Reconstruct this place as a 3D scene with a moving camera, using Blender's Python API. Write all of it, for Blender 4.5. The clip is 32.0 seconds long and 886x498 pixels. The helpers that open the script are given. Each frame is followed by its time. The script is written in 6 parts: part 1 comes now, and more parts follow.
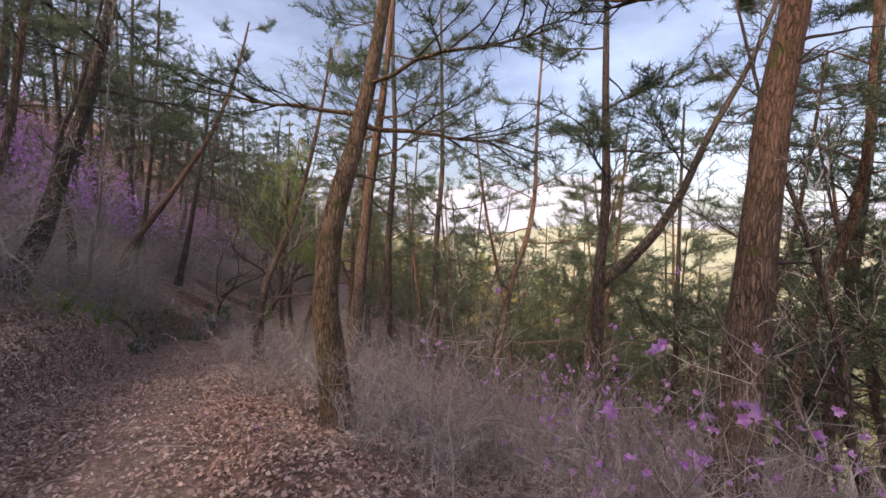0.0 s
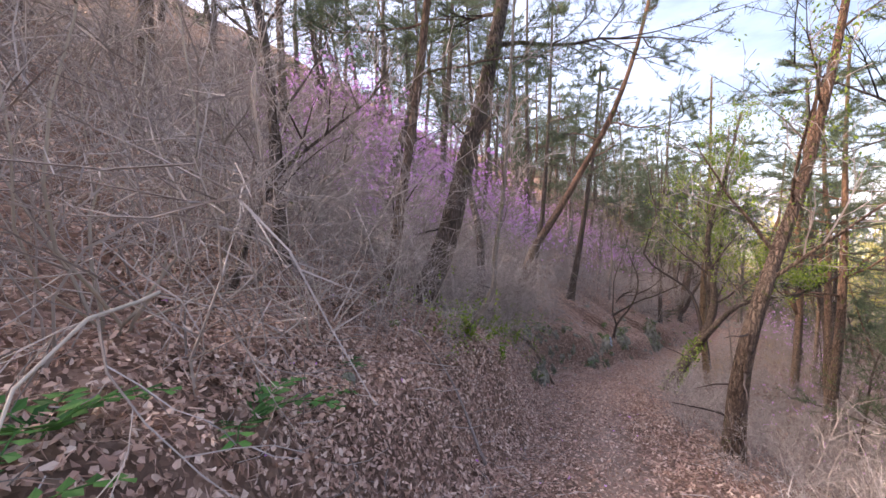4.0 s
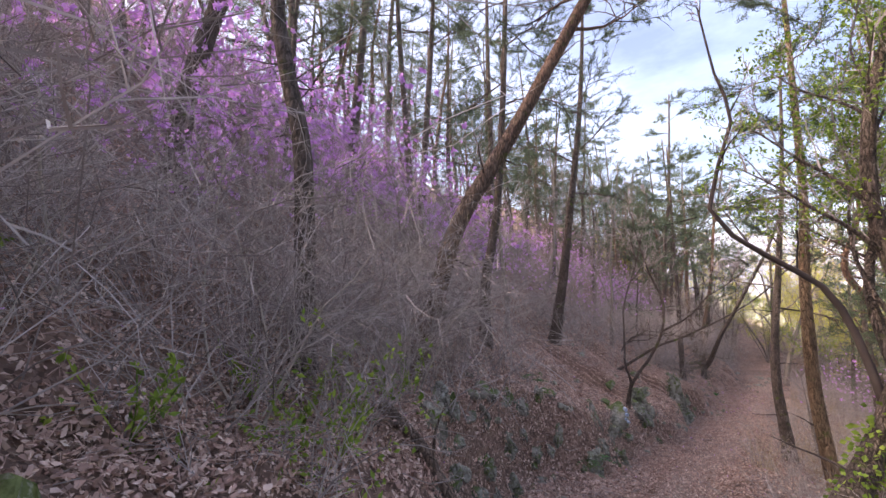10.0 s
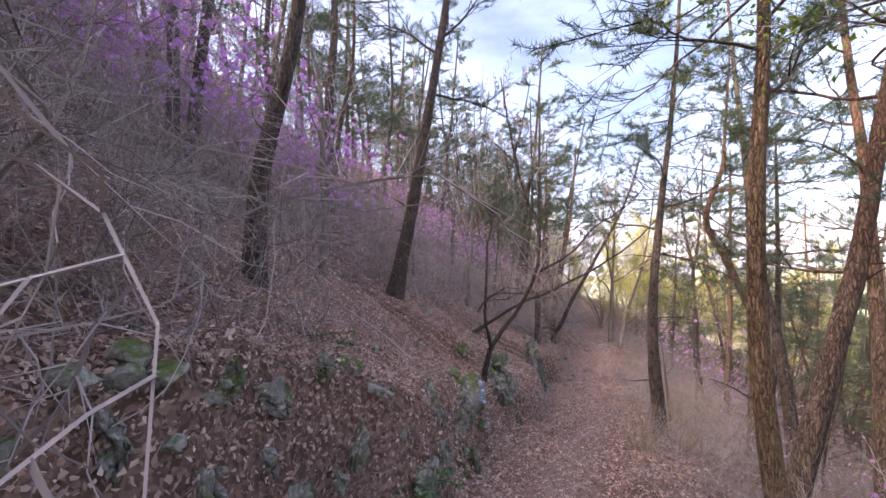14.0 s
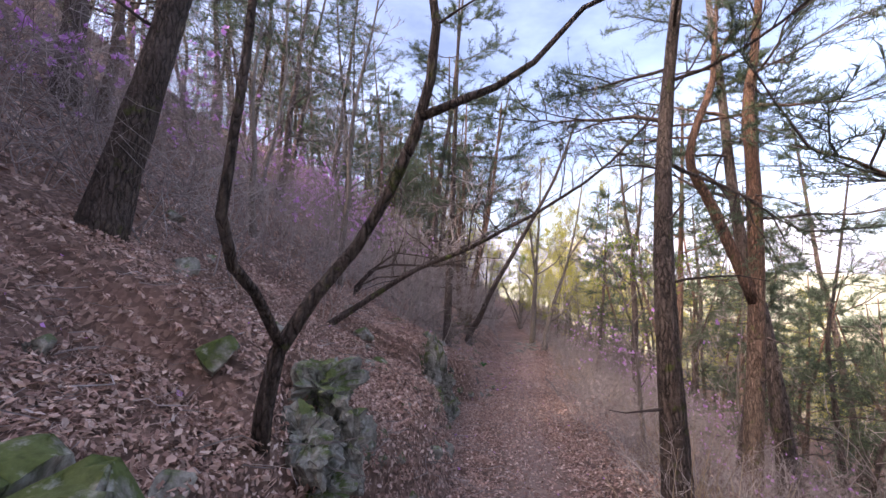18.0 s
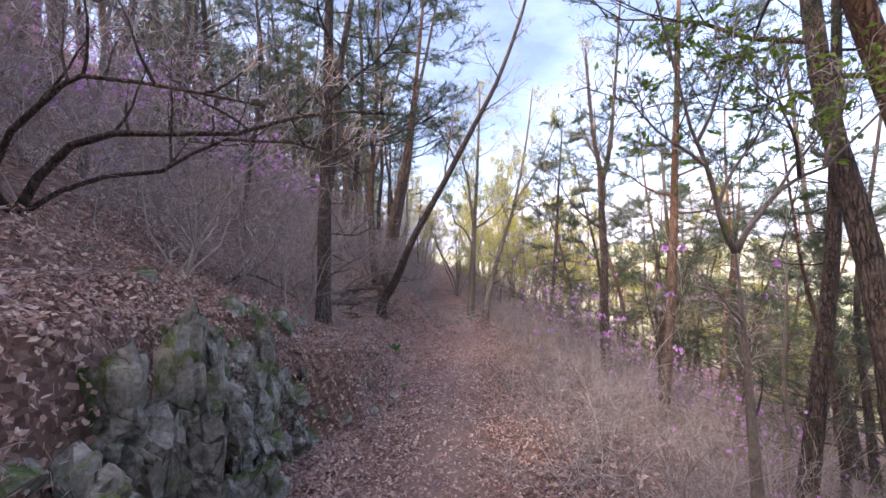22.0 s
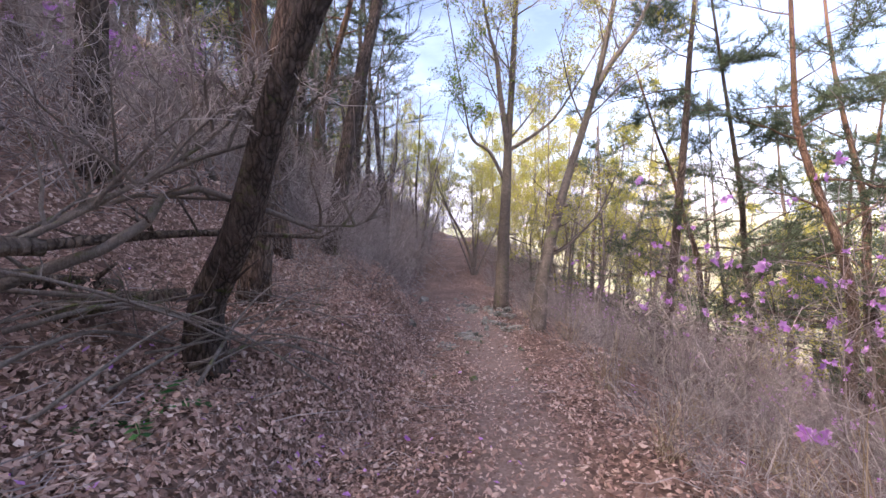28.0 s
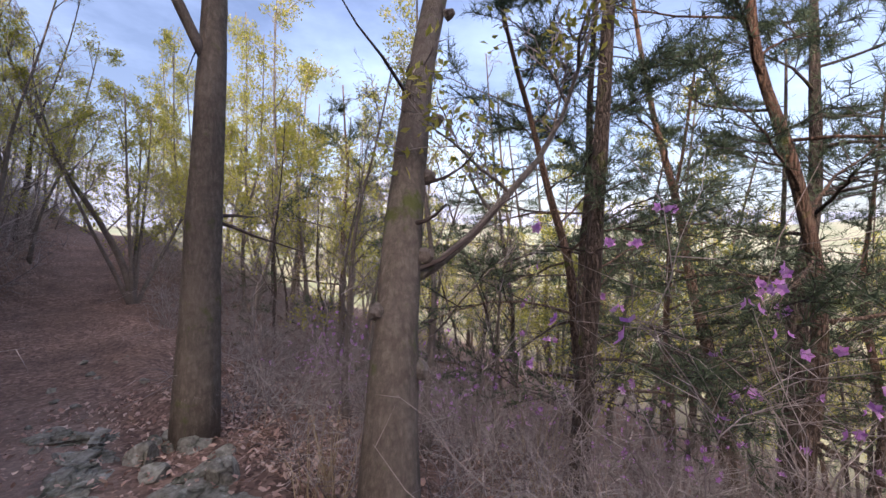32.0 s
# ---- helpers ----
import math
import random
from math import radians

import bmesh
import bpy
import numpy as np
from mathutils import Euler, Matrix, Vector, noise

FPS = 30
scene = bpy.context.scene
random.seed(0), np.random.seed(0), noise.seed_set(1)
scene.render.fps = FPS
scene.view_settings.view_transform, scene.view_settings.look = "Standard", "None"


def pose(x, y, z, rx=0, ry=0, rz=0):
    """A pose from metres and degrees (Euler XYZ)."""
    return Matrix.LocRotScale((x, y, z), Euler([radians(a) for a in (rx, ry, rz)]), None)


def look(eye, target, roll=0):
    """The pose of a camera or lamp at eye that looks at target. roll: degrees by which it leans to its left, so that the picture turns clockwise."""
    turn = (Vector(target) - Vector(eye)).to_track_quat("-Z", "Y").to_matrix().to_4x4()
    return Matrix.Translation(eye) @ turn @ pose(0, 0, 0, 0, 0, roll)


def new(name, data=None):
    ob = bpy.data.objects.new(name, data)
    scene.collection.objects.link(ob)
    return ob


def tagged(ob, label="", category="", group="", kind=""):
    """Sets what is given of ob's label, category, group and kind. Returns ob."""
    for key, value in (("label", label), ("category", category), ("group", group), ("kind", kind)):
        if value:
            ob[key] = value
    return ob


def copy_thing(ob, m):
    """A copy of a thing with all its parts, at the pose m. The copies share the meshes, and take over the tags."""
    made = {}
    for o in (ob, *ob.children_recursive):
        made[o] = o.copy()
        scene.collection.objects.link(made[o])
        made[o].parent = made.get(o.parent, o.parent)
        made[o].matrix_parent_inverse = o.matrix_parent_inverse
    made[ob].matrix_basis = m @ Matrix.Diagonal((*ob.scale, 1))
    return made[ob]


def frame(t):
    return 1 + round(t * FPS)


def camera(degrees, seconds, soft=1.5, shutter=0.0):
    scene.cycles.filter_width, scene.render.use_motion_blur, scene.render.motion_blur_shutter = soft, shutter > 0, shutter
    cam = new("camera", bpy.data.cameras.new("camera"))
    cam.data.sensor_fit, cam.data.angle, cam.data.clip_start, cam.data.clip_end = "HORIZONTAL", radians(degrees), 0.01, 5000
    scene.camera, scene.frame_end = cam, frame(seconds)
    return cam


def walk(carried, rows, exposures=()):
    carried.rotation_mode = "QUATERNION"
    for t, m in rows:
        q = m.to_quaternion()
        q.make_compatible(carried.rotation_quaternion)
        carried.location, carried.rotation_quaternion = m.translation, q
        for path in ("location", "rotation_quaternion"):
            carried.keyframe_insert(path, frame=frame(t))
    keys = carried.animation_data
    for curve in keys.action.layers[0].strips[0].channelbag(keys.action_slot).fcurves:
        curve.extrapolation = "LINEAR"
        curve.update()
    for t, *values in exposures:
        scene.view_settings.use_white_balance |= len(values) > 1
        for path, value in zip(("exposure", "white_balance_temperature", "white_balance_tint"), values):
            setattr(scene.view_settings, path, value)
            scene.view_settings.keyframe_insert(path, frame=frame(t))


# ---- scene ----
cam = camera(93.4, 32.0)
PATH = [
    (0, (-0.921, -4.862, 1.959), (0.564, -3.523, 1.893), 1.8),
    (0.5, (-0.807, -4.162, 1.944), (0.35, -2.534, 1.857), 1.0),
    (1, (-0.727, -3.57, 1.899), (0.187, -1.793, 1.814), 0.7),
    (1.5, (-0.69, -3.078, 1.864), (-0.029, -1.191, 1.787), 0.5),
    (2, (-0.68, -2.531, 1.83), (-0.153, -0.602, 1.766), 0.7),
    (2.5, (-0.613, -1.914, 1.75), (-0.324, 0.064, 1.678), 1.2),
    (4.5, (-0.067, -0.045, 1.503), (-0.063, 1.955, 1.499), -0.3),
    (5, (0.223, 0.55, 1.382), (0.26, 2.55, 1.387), 0.4),
    (5.5, (0.425, 1.153, 1.277), (0.472, 3.153, 1.285), -2.3),
    (6, (0.62, 1.683, 1.16), (0.679, 3.682, 1.178), -2.0),
    (6.5, (0.748, 2.209, 1.062), (0.816, 4.207, 1.114), -1.8),
    (7, (0.944, 2.785, 0.944), (1.015, 4.781, 1.049), -1.8),
    (7.5, (1.153, 3.323, 0.799), (1.207, 5.318, 0.923), -0.5),
    (8, (1.304, 3.769, 0.71), (1.289, 5.766, 0.831), 0.1),
    (8.5, (1.46, 4.315, 0.648), (1.406, 6.311, 0.756), -0.2),
    (9, (1.612, 4.843, 0.516), (1.555, 6.833, 0.702), 0.1),
    (9.5, (1.723, 5.322, 0.452), (1.695, 7.31, 0.673), -0.4),
    (10, (1.888, 5.773, 0.39), (1.948, 7.757, 0.639), -0.6),
    (10.5, (2.091, 6.226, 0.295), (2.27, 8.202, 0.548), -0.3),
    (11, (2.289, 6.674, 0.188), (2.592, 8.635, 0.437), 2.7),
    (11.5, (2.358, 7.167, 0.098), (2.787, 9.104, 0.346), 2.9),
    (12, (2.518, 7.574, -0.006), (3.017, 9.501, 0.189), 2.7),
    (12.5, (2.7, 8.026, -0.088), (3.318, 9.921, 0.067), 2.7),
    (13, (2.911, 8.396, -0.171), (3.567, 10.281, -0.053), 1.7),
    (13.5, (3.124, 8.832, -0.275), (3.787, 10.714, -0.142), 1.5),
    (15.5, (4.295, 10.765, -0.688), (5.037, 12.619, -0.581), -1.1),
    (16, (4.643, 11.206, -0.776), (5.439, 13.039, -0.686), 1.9),
    (16.5, (5.033, 11.714, -0.944), (5.879, 13.524, -0.853), 0.6),
    (17, (5.338, 12.193, -1.012), (6.249, 13.97, -0.899), 1.2),
    (17.5, (5.672, 12.593, -1.089), (6.639, 14.339, -0.959), 1.0),
    (18, (6.059, 13.185, -1.191), (7.082, 14.895, -1.026), 1.8),
    (18.5, (6.317, 13.659, -1.295), (7.379, 15.346, -1.127), 1.6),
    (19, (6.793, 14.052, -1.445), (7.854, 15.74, -1.289), 0.9),
    (19.5, (7.137, 14.35, -1.461), (8.22, 16.028, -1.358), 0.0),
    (20, (7.468, 14.668, -1.452), (8.575, 16.331, -1.376), -1.3),
    (20.5, (8.025, 15.257, -1.594), (9.181, 16.888, -1.526), -0.0),
    (21, (8.491, 15.698, -1.674), (9.719, 17.275, -1.62), -1.1),
    (21.5, (8.933, 16.119, -1.696), (10.191, 17.673, -1.657), 0.9),
    (22, (9.318, 16.54, -1.793), (10.578, 18.093, -1.757), 0.3),
    (22.5, (9.714, 17.063, -1.896), (11.006, 18.59, -1.851), 1.0),
    (23, (10.084, 17.533, -1.978), (11.436, 19.006, -1.952), -0.1),
    (23.5, (10.462, 18.036, -2.056), (11.846, 19.479, -2.046), 0.4),
    (24, (10.894, 18.494, -2.162), (12.279, 19.937, -2.152), 1.4),
    (24.5, (11.293, 19.041, -2.242), (12.682, 20.479, -2.206), -0.0),
    (26.5, (13.014, 21.011, -2.435), (14.333, 22.515, -2.454), 3.0),
    (27, (13.405, 21.521, -2.437), (14.671, 23.069, -2.484), 0.2),
    (27.5, (14.005, 22.163, -2.495), (15.242, 23.734, -2.56), 0.8),
    (28, (14.546, 22.704, -2.459), (15.754, 24.296, -2.534), 0.3),
    (28.5, (15.17, 23.24, -2.503), (16.403, 24.813, -2.586), -1.0),
    (29, (15.809, 23.641, -2.553), (17.252, 25.023, -2.636), -1.4),
    (29.5, (16.417, 24.073, -2.568), (18.133, 25.099, -2.624), 0.0),
    (30, (16.944, 24.582, -2.607), (18.711, 25.516, -2.656), -1.2),
    (30.5, (17.388, 25.135, -2.664), (19.194, 25.993, -2.725), -2.7),
    (31, (17.842, 25.677, -2.673), (19.701, 26.409, -2.758), -3.1),
    (31.5, (18.135, 26.13, -2.606), (20.02, 26.786, -2.738), -0.3),
    (32, (18.547, 26.74, -2.623), (20.491, 27.21, -2.666), 1.3),
]
walk(cam, [(t, look(eye, target, roll)) for t, eye, target, roll in PATH], [(0, 0.3, 6950, 24), (2.5, 1.15, 7050, 25), (5, 1.45, 6950, 23), (10, 1.45, 6900, 25), (14, 1.5, 6700, 27), (16, 1.3, 6600, 27), (18, 1.2, 6450, 27), (22, 1.25, 6250, 27), (24, 1.0, 6150, 25), (27, 1.35, 6350, 27), (29, 1.25, 6350, 27), (30, 0.9, 6300, 26), (32, 0.55, 6200, 24)])

# ---- world, sun ----
SUN_AZ, SUN_EL = 268.0, 38.0  # degrees: where the sun stands, clockwise from +y, and its height
world = bpy.data.worlds.new("sky")
scene.world = world
world.use_nodes = True
wn = world.node_tree.nodes
wl = world.node_tree.links
sky = wn.new("ShaderNodeTexSky")
sky.sky_type = "NISHITA"
sky.sun_disc = False
sky.sun_elevation, sky.sun_rotation = radians(SUN_EL), radians(SUN_AZ)
sky.air_density, sky.dust_density, sky.ozone_density = 1.0, 4.5, 1.2
wtc = wn.new("ShaderNodeTexCoord")
wmap = wn.new("ShaderNodeMapping")
wmap.inputs["Scale"].default_value = (1.0, 1.0, 2.6)
wnoise = wn.new("ShaderNodeTexNoise")
wnoise.inputs["Scale"].default_value, wnoise.inputs["Detail"].default_value, wnoise.inputs["Roughness"].default_value = 2.2, 6.0, 0.6
wramp = wn.new("ShaderNodeValToRGB")
wramp.color_ramp.elements[0].color = (0.12, 0.12, 0.12, 1)
wramp.color_ramp.elements[0].position, wramp.color_ramp.elements[1].position = 0.32, 0.68
wmix = wn.new("ShaderNodeMixRGB")
veil = wn.new("ShaderNodeMixRGB")  # thin cloud, brightest round the sun
veil.blend_type = "ADD"
veil.inputs[0].default_value = 1.0
veil.inputs[2].default_value = (0.55, 0.57, 0.6, 1)
glare = wn.new("ShaderNodeMixRGB")
glare.blend_type = "MULTIPLY"
glare.inputs[0].default_value = 1.0
glare.inputs[2].default_value = (2.1, 2.0, 1.9, 1)
wl.new(sky.outputs[0], glare.inputs[1])
wl.new(glare.outputs[0], veil.inputs[1])
wl.new(veil.outputs[0], wmix.inputs[2])
wl.new(wtc.outputs["Generated"], wmap.inputs[0])
wl.new(wmap.outputs[0], wnoise.inputs["Vector"])
wl.new(wnoise.outputs[0], wramp.inputs[0])
wl.new(wramp.outputs[0], wmix.inputs[0])
wl.new(sky.outputs[0], wmix.inputs[1])
wl.new(wmix.outputs[0], wn["Background"].inputs[0])
wn["Background"].inputs[1].default_value = 0.15

sun = new("sun", bpy.data.lights.new("sun", "SUN"))
sun.data.energy, sun.data.angle, sun.data.color = 3.8, radians(4.0), (1.0, 0.86, 0.66)
az, el = radians(SUN_AZ), radians(SUN_EL)
sun_at = Vector((math.sin(az) * math.cos(el), math.cos(az) * math.cos(el), math.sin(el)))
sun.matrix_world = look(sun_at * 60, (0, 0, 0))
sun["kind"] = "structure"


# ---- materials ----
def material(name, rough=0.85):
    m = bpy.data.materials.new(name)
    m.use_nodes = True
    b = m.node_tree.nodes["Principled BSDF"]
    b.inputs["Roughness"].default_value = rough
    b.inputs["Specular IOR Level"].default_value = 0.25
    return m, m.node_tree.nodes, m.node_tree.links, b


def ramp(n, l, fac, stops):
    r = n.new("ShaderNodeValToRGB")
    e = r.color_ramp.elements
    while len(e) < len(stops):
        e.new(0.5)
    for k, (pos, col) in enumerate(stops):
        e[k].position, e[k].color = pos, (*col, 1)
    l.new(fac, r.inputs[0])
    return r.outputs[0]


def noise_tex(n, l, scale, detail=4.0, rough=0.6, coords="Object", stretch=(1, 1, 1)):
    tc = n.new("ShaderNodeNewGeometry" if coords == "Position" else "ShaderNodeTexCoord")
    mp = n.new("ShaderNodeMapping")
    mp.inputs["Scale"].default_value = stretch
    t = n.new("ShaderNodeTexNoise")
    t.inputs["Scale"].default_value, t.inputs["Detail"].default_value, t.inputs["Roughness"].default_value = scale, detail, rough
    l.new(tc.outputs[coords], mp.inputs[0])
    l.new(mp.outputs[0], t.inputs["Vector"])
    return t.outputs[0]


def mixed(n, l, fac, a, b, mode="MIX"):
    x = n.new("ShaderNodeMixRGB")
    x.blend_type = mode
    for k, v in ((0, fac), (1, a), (2, b)):
        if isinstance(v, (int, float)):
            x.inputs[k].default_value = v
        elif isinstance(v, tuple):
            x.inputs[k].default_value = (*v, 1)
        else:
            l.new(v, x.inputs[k])
    return x.outputs[0]


def bump(n, l, b, height, strength=0.5, dist=0.02):
    k = n.new("ShaderNodeBump")
    k.inputs["Strength"].default_value, k.inputs["Distance"].default_value = strength, dist
    l.new(height, k.inputs["Height"])
    l.new(k.outputs[0], b.inputs["Normal"])


def bark(name, dark, mid, light, moss=0.0, warm=None, scale=1.0, depth=1.0):
    """Bark in uneven plates up the trunk, with broken dark cracks, pale lichen, moss, or ruddy bark higher up; depth 0 is smooth."""
    m, n, l, b = material(name, 0.9)
    tc = n.new("ShaderNodeTexCoord")
    mp = n.new("ShaderNodeMapping")
    mp.inputs["Scale"].default_value = (1, 1, 0.17)
    wob = n.new("ShaderNodeTexNoise")
    wob.inputs["Scale"].default_value, wob.inputs["Detail"].default_value = 14 * scale, 6
    l.new(tc.outputs["Object"], wob.inputs["Vector"])
    l.new(mixed(n, l, 0.05, tc.outputs["Object"], wob.outputs[1], "ADD"), mp.inputs[0])
    v = n.new("ShaderNodeTexVoronoi")
    v.feature = "DISTANCE_TO_EDGE"
    v.inputs["Scale"].default_value = 30 * scale
    l.new(mp.outputs[0], v.inputs["Vector"])
    crack = ramp(n, l, v.outputs["Distance"], [(0.0, (0.1, 0.1, 0.1)), (0.08, (0.55, 0.55, 0.55)), (0.26, (1, 1, 1))])
    gaps = noise_tex(n, l, 9 * scale, 5, 0.7, "Object", (1, 1, 0.5))
    crack = mixed(n, l, ramp(n, l, gaps, [(0.45, (0, 0, 0)), (0.66, (0.7, 0.7, 0.7))]), crack, (1, 1, 1))
    crack = mixed(n, l, depth, (1, 1, 1), crack)
    fine = noise_tex(n, l, 48 * scale, 8, 0.75, "Object", (1, 1, 0.4))
    big = noise_tex(n, l, 3.1, 5, 0.65)
    col = ramp(n, l, fine, [(0.28, tuple(0.6 * c for c in mid)), (0.48, mid), (0.68, light)])
    col = mixed(n, l, ramp(n, l, big, [(0.42, (0, 0, 0)), (0.7, (0.6, 0.6, 0.6))]), col, light)
    blot = noise_tex(n, l, 11, 5, 0.7, "Object", (1, 1, 1.6))
    col = mixed(n, l, ramp(n, l, blot, [(0.36, (0.5, 0.5, 0.5)), (0.5, (0, 0, 0))]), col, tuple(0.65 * c for c in mid))
    if warm:
        sep = n.new("ShaderNodeSeparateXYZ")
        l.new(tc.outputs["Object"], sep.inputs[0])
        hi = n.new("ShaderNodeMapRange")
        hi.inputs["From Min"].default_value, hi.inputs["From Max"].default_value = 2.2, 5.0
        l.new(sep.outputs["Z"], hi.inputs["Value"])
        col = mixed(n, l, hi.outputs[0], col, mixed(n, l, fine, warm, mid))
    col = mixed(n, l, crack, dark, col)
    if moss:
        spot = noise_tex(n, l, 5.0, 4, 0.65)
        col = mixed(n, l, ramp(n, l, spot, [(0.62 - 0.12 * moss, (0, 0, 0)), (0.7, (0.8, 0.8, 0.8))]), col, (0.10, 0.13, 0.03))
    l.new(col, b.inputs["Base Color"])
    h = mixed(n, l, 0.4, crack, fine)
    bump(n, l, b, h, 0.35 + 0.65 * depth, 0.02 + 0.025 * depth)
    return m


def plain(name, stops, scale=8.0, rough=0.8, rnd=0.0, coords="Object", bumps=0.3, trans=0.0):
    """A colour that wanders between the stops at two scales, and from piece to piece."""
    m, n, l, b = material(name, rough)
    t = noise_tex(n, l, scale, 5, 0.65, coords)
    fac = t
    if rnd:
        g = n.new("ShaderNodeNewGeometry")
        o = n.new("ShaderNodeObjectInfo")
        s = n.new("ShaderNodeMath")
        s.operation = "ADD"
        l.new(g.outputs["Random Per Island"], s.inputs[0])
        l.new(o.outputs["Random"], s.inputs[1])
        f = n.new("ShaderNodeMath")
        f.operation = "FRACT"
        l.new(s.outputs[0], f.inputs[0])
        fac = mixed(n, l, rnd, t, f.outputs[0])
    l.new(ramp(n, l, fac, stops), b.inputs["Base Color"])
    if bumps:
        bump(n, l, b, t, bumps, 0.01)
    if trans:
        tr = n.new("ShaderNodeBsdfTranslucent")
        l.new(b.inputs["Base Color"].links[0].from_socket, tr.inputs[0])
        mx = n.new("ShaderNodeMixShader")
        mx.inputs[0].default_value = trans
        out = n["Material Output"]
        l.new(b.outputs[0], mx.inputs[1])
        l.new(tr.outputs[0], mx.inputs[2])
        l.new(mx.outputs[0], out.inputs[0])
    return m


M_PINE = bark("pine bark", (0.045, 0.035, 0.03), (0.18, 0.13, 0.102), (0.30, 0.235, 0.19), 0.3, (0.25, 0.125, 0.072))
M_PINE_DARK = bark("dark pine bark", (0.03, 0.025, 0.022), (0.115, 0.09, 0.077), (0.22, 0.18, 0.155), 0.25)
M_OLD = bark("old pine bark", (0.06, 0.042, 0.03), (0.24, 0.165, 0.105), (0.36, 0.265, 0.175), 0.3, None, 1.1)
M_GREY = bark("grey bark", (0.07, 0.06, 0.053), (0.19, 0.165, 0.145), (0.32, 0.285, 0.25), 0.3, None, 1.7, 0.35)
M_TWIG = plain("twigs", [(0.15, (0.14, 0.118, 0.11)), (0.5, (0.32, 0.28, 0.265)), (0.85, (0.54, 0.49, 0.47))], 3.0, 0.85, 0.6, bumps=0)
M_TWIG_DARK = plain("dark twigs", [(0.2, (0.03, 0.025, 0.024)), (0.6, (0.09, 0.072, 0.066)), (0.9, (0.16, 0.13, 0.12))], 3.0, 0.85, 0.5, bumps=0)
M_REED = plain("dry grass", [(0.2, (0.25, 0.19, 0.12)), (0.6, (0.42, 0.34, 0.23)), (0.9, (0.55, 0.47, 0.34))], 3.0, 0.8, 0.7, bumps=0)
M_BLEACHED = plain("bleached wood", [(0.2, (0.27, 0.24, 0.205)), (0.6, (0.42, 0.38, 0.33)), (0.9, (0.55, 0.51, 0.45))], 6.0, 0.85, 0.3, bumps=0.2)
M_NEEDLE = plain("pine needles", [(0.2, (0.055, 0.085, 0.055)), (0.55, (0.115, 0.16, 0.095)), (0.9, (0.20, 0.245, 0.135))], 0.8, 0.6, 0.6, bumps=0, trans=0.4)
M_YOUNG = plain("young leaves", [(0.15, (0.31, 0.33, 0.05)), (0.6, (0.50, 0.49, 0.11)), (0.9, (0.66, 0.60, 0.2))], 1.0, 0.55, 0.6, bumps=0, trans=0.45)
M_LIME = plain("fresh green leaves", [(0.15, (0.10, 0.18, 0.028)), (0.6, (0.24, 0.36, 0.055)), (0.9, (0.38, 0.47, 0.09))], 2.0, 0.5, 0.6, bumps=0, trans=0.4)
M_FERN = plain("dark green leaves", [(0.15, (0.03, 0.09, 0.03)), (0.6, (0.06, 0.19, 0.05)), (0.9, (0.12, 0.28, 0.08))], 3.0, 0.45, 0.6, bumps=0, trans=0.3)
M_PETAL = plain("purple petals", [(0.1, (0.50, 0.20, 0.62)), (0.55, (0.66, 0.34, 0.76)), (0.9, (0.80, 0.52, 0.86))], 2.0, 0.6, 0.7, bumps=0, trans=0.45)
M_LEAF = plain("fallen leaves", [(0.05, (0.16, 0.1, 0.08)), (0.35, (0.37, 0.24, 0.195)), (0.65, (0.53, 0.375, 0.31)), (0.95, (0.72, 0.6, 0.52))], 6.0, 0.8, 0.75, bumps=0)
M_PALE = bark("pale smooth bark", (0.10, 0.085, 0.07), (0.15, 0.128, 0.107), (0.26, 0.23, 0.195), 0.3, None, 0.9, 0.4)
M_LOG = bark("dead wood", (0.05, 0.04, 0.035), (0.16, 0.125, 0.10), (0.28, 0.23, 0.19), 0.5)


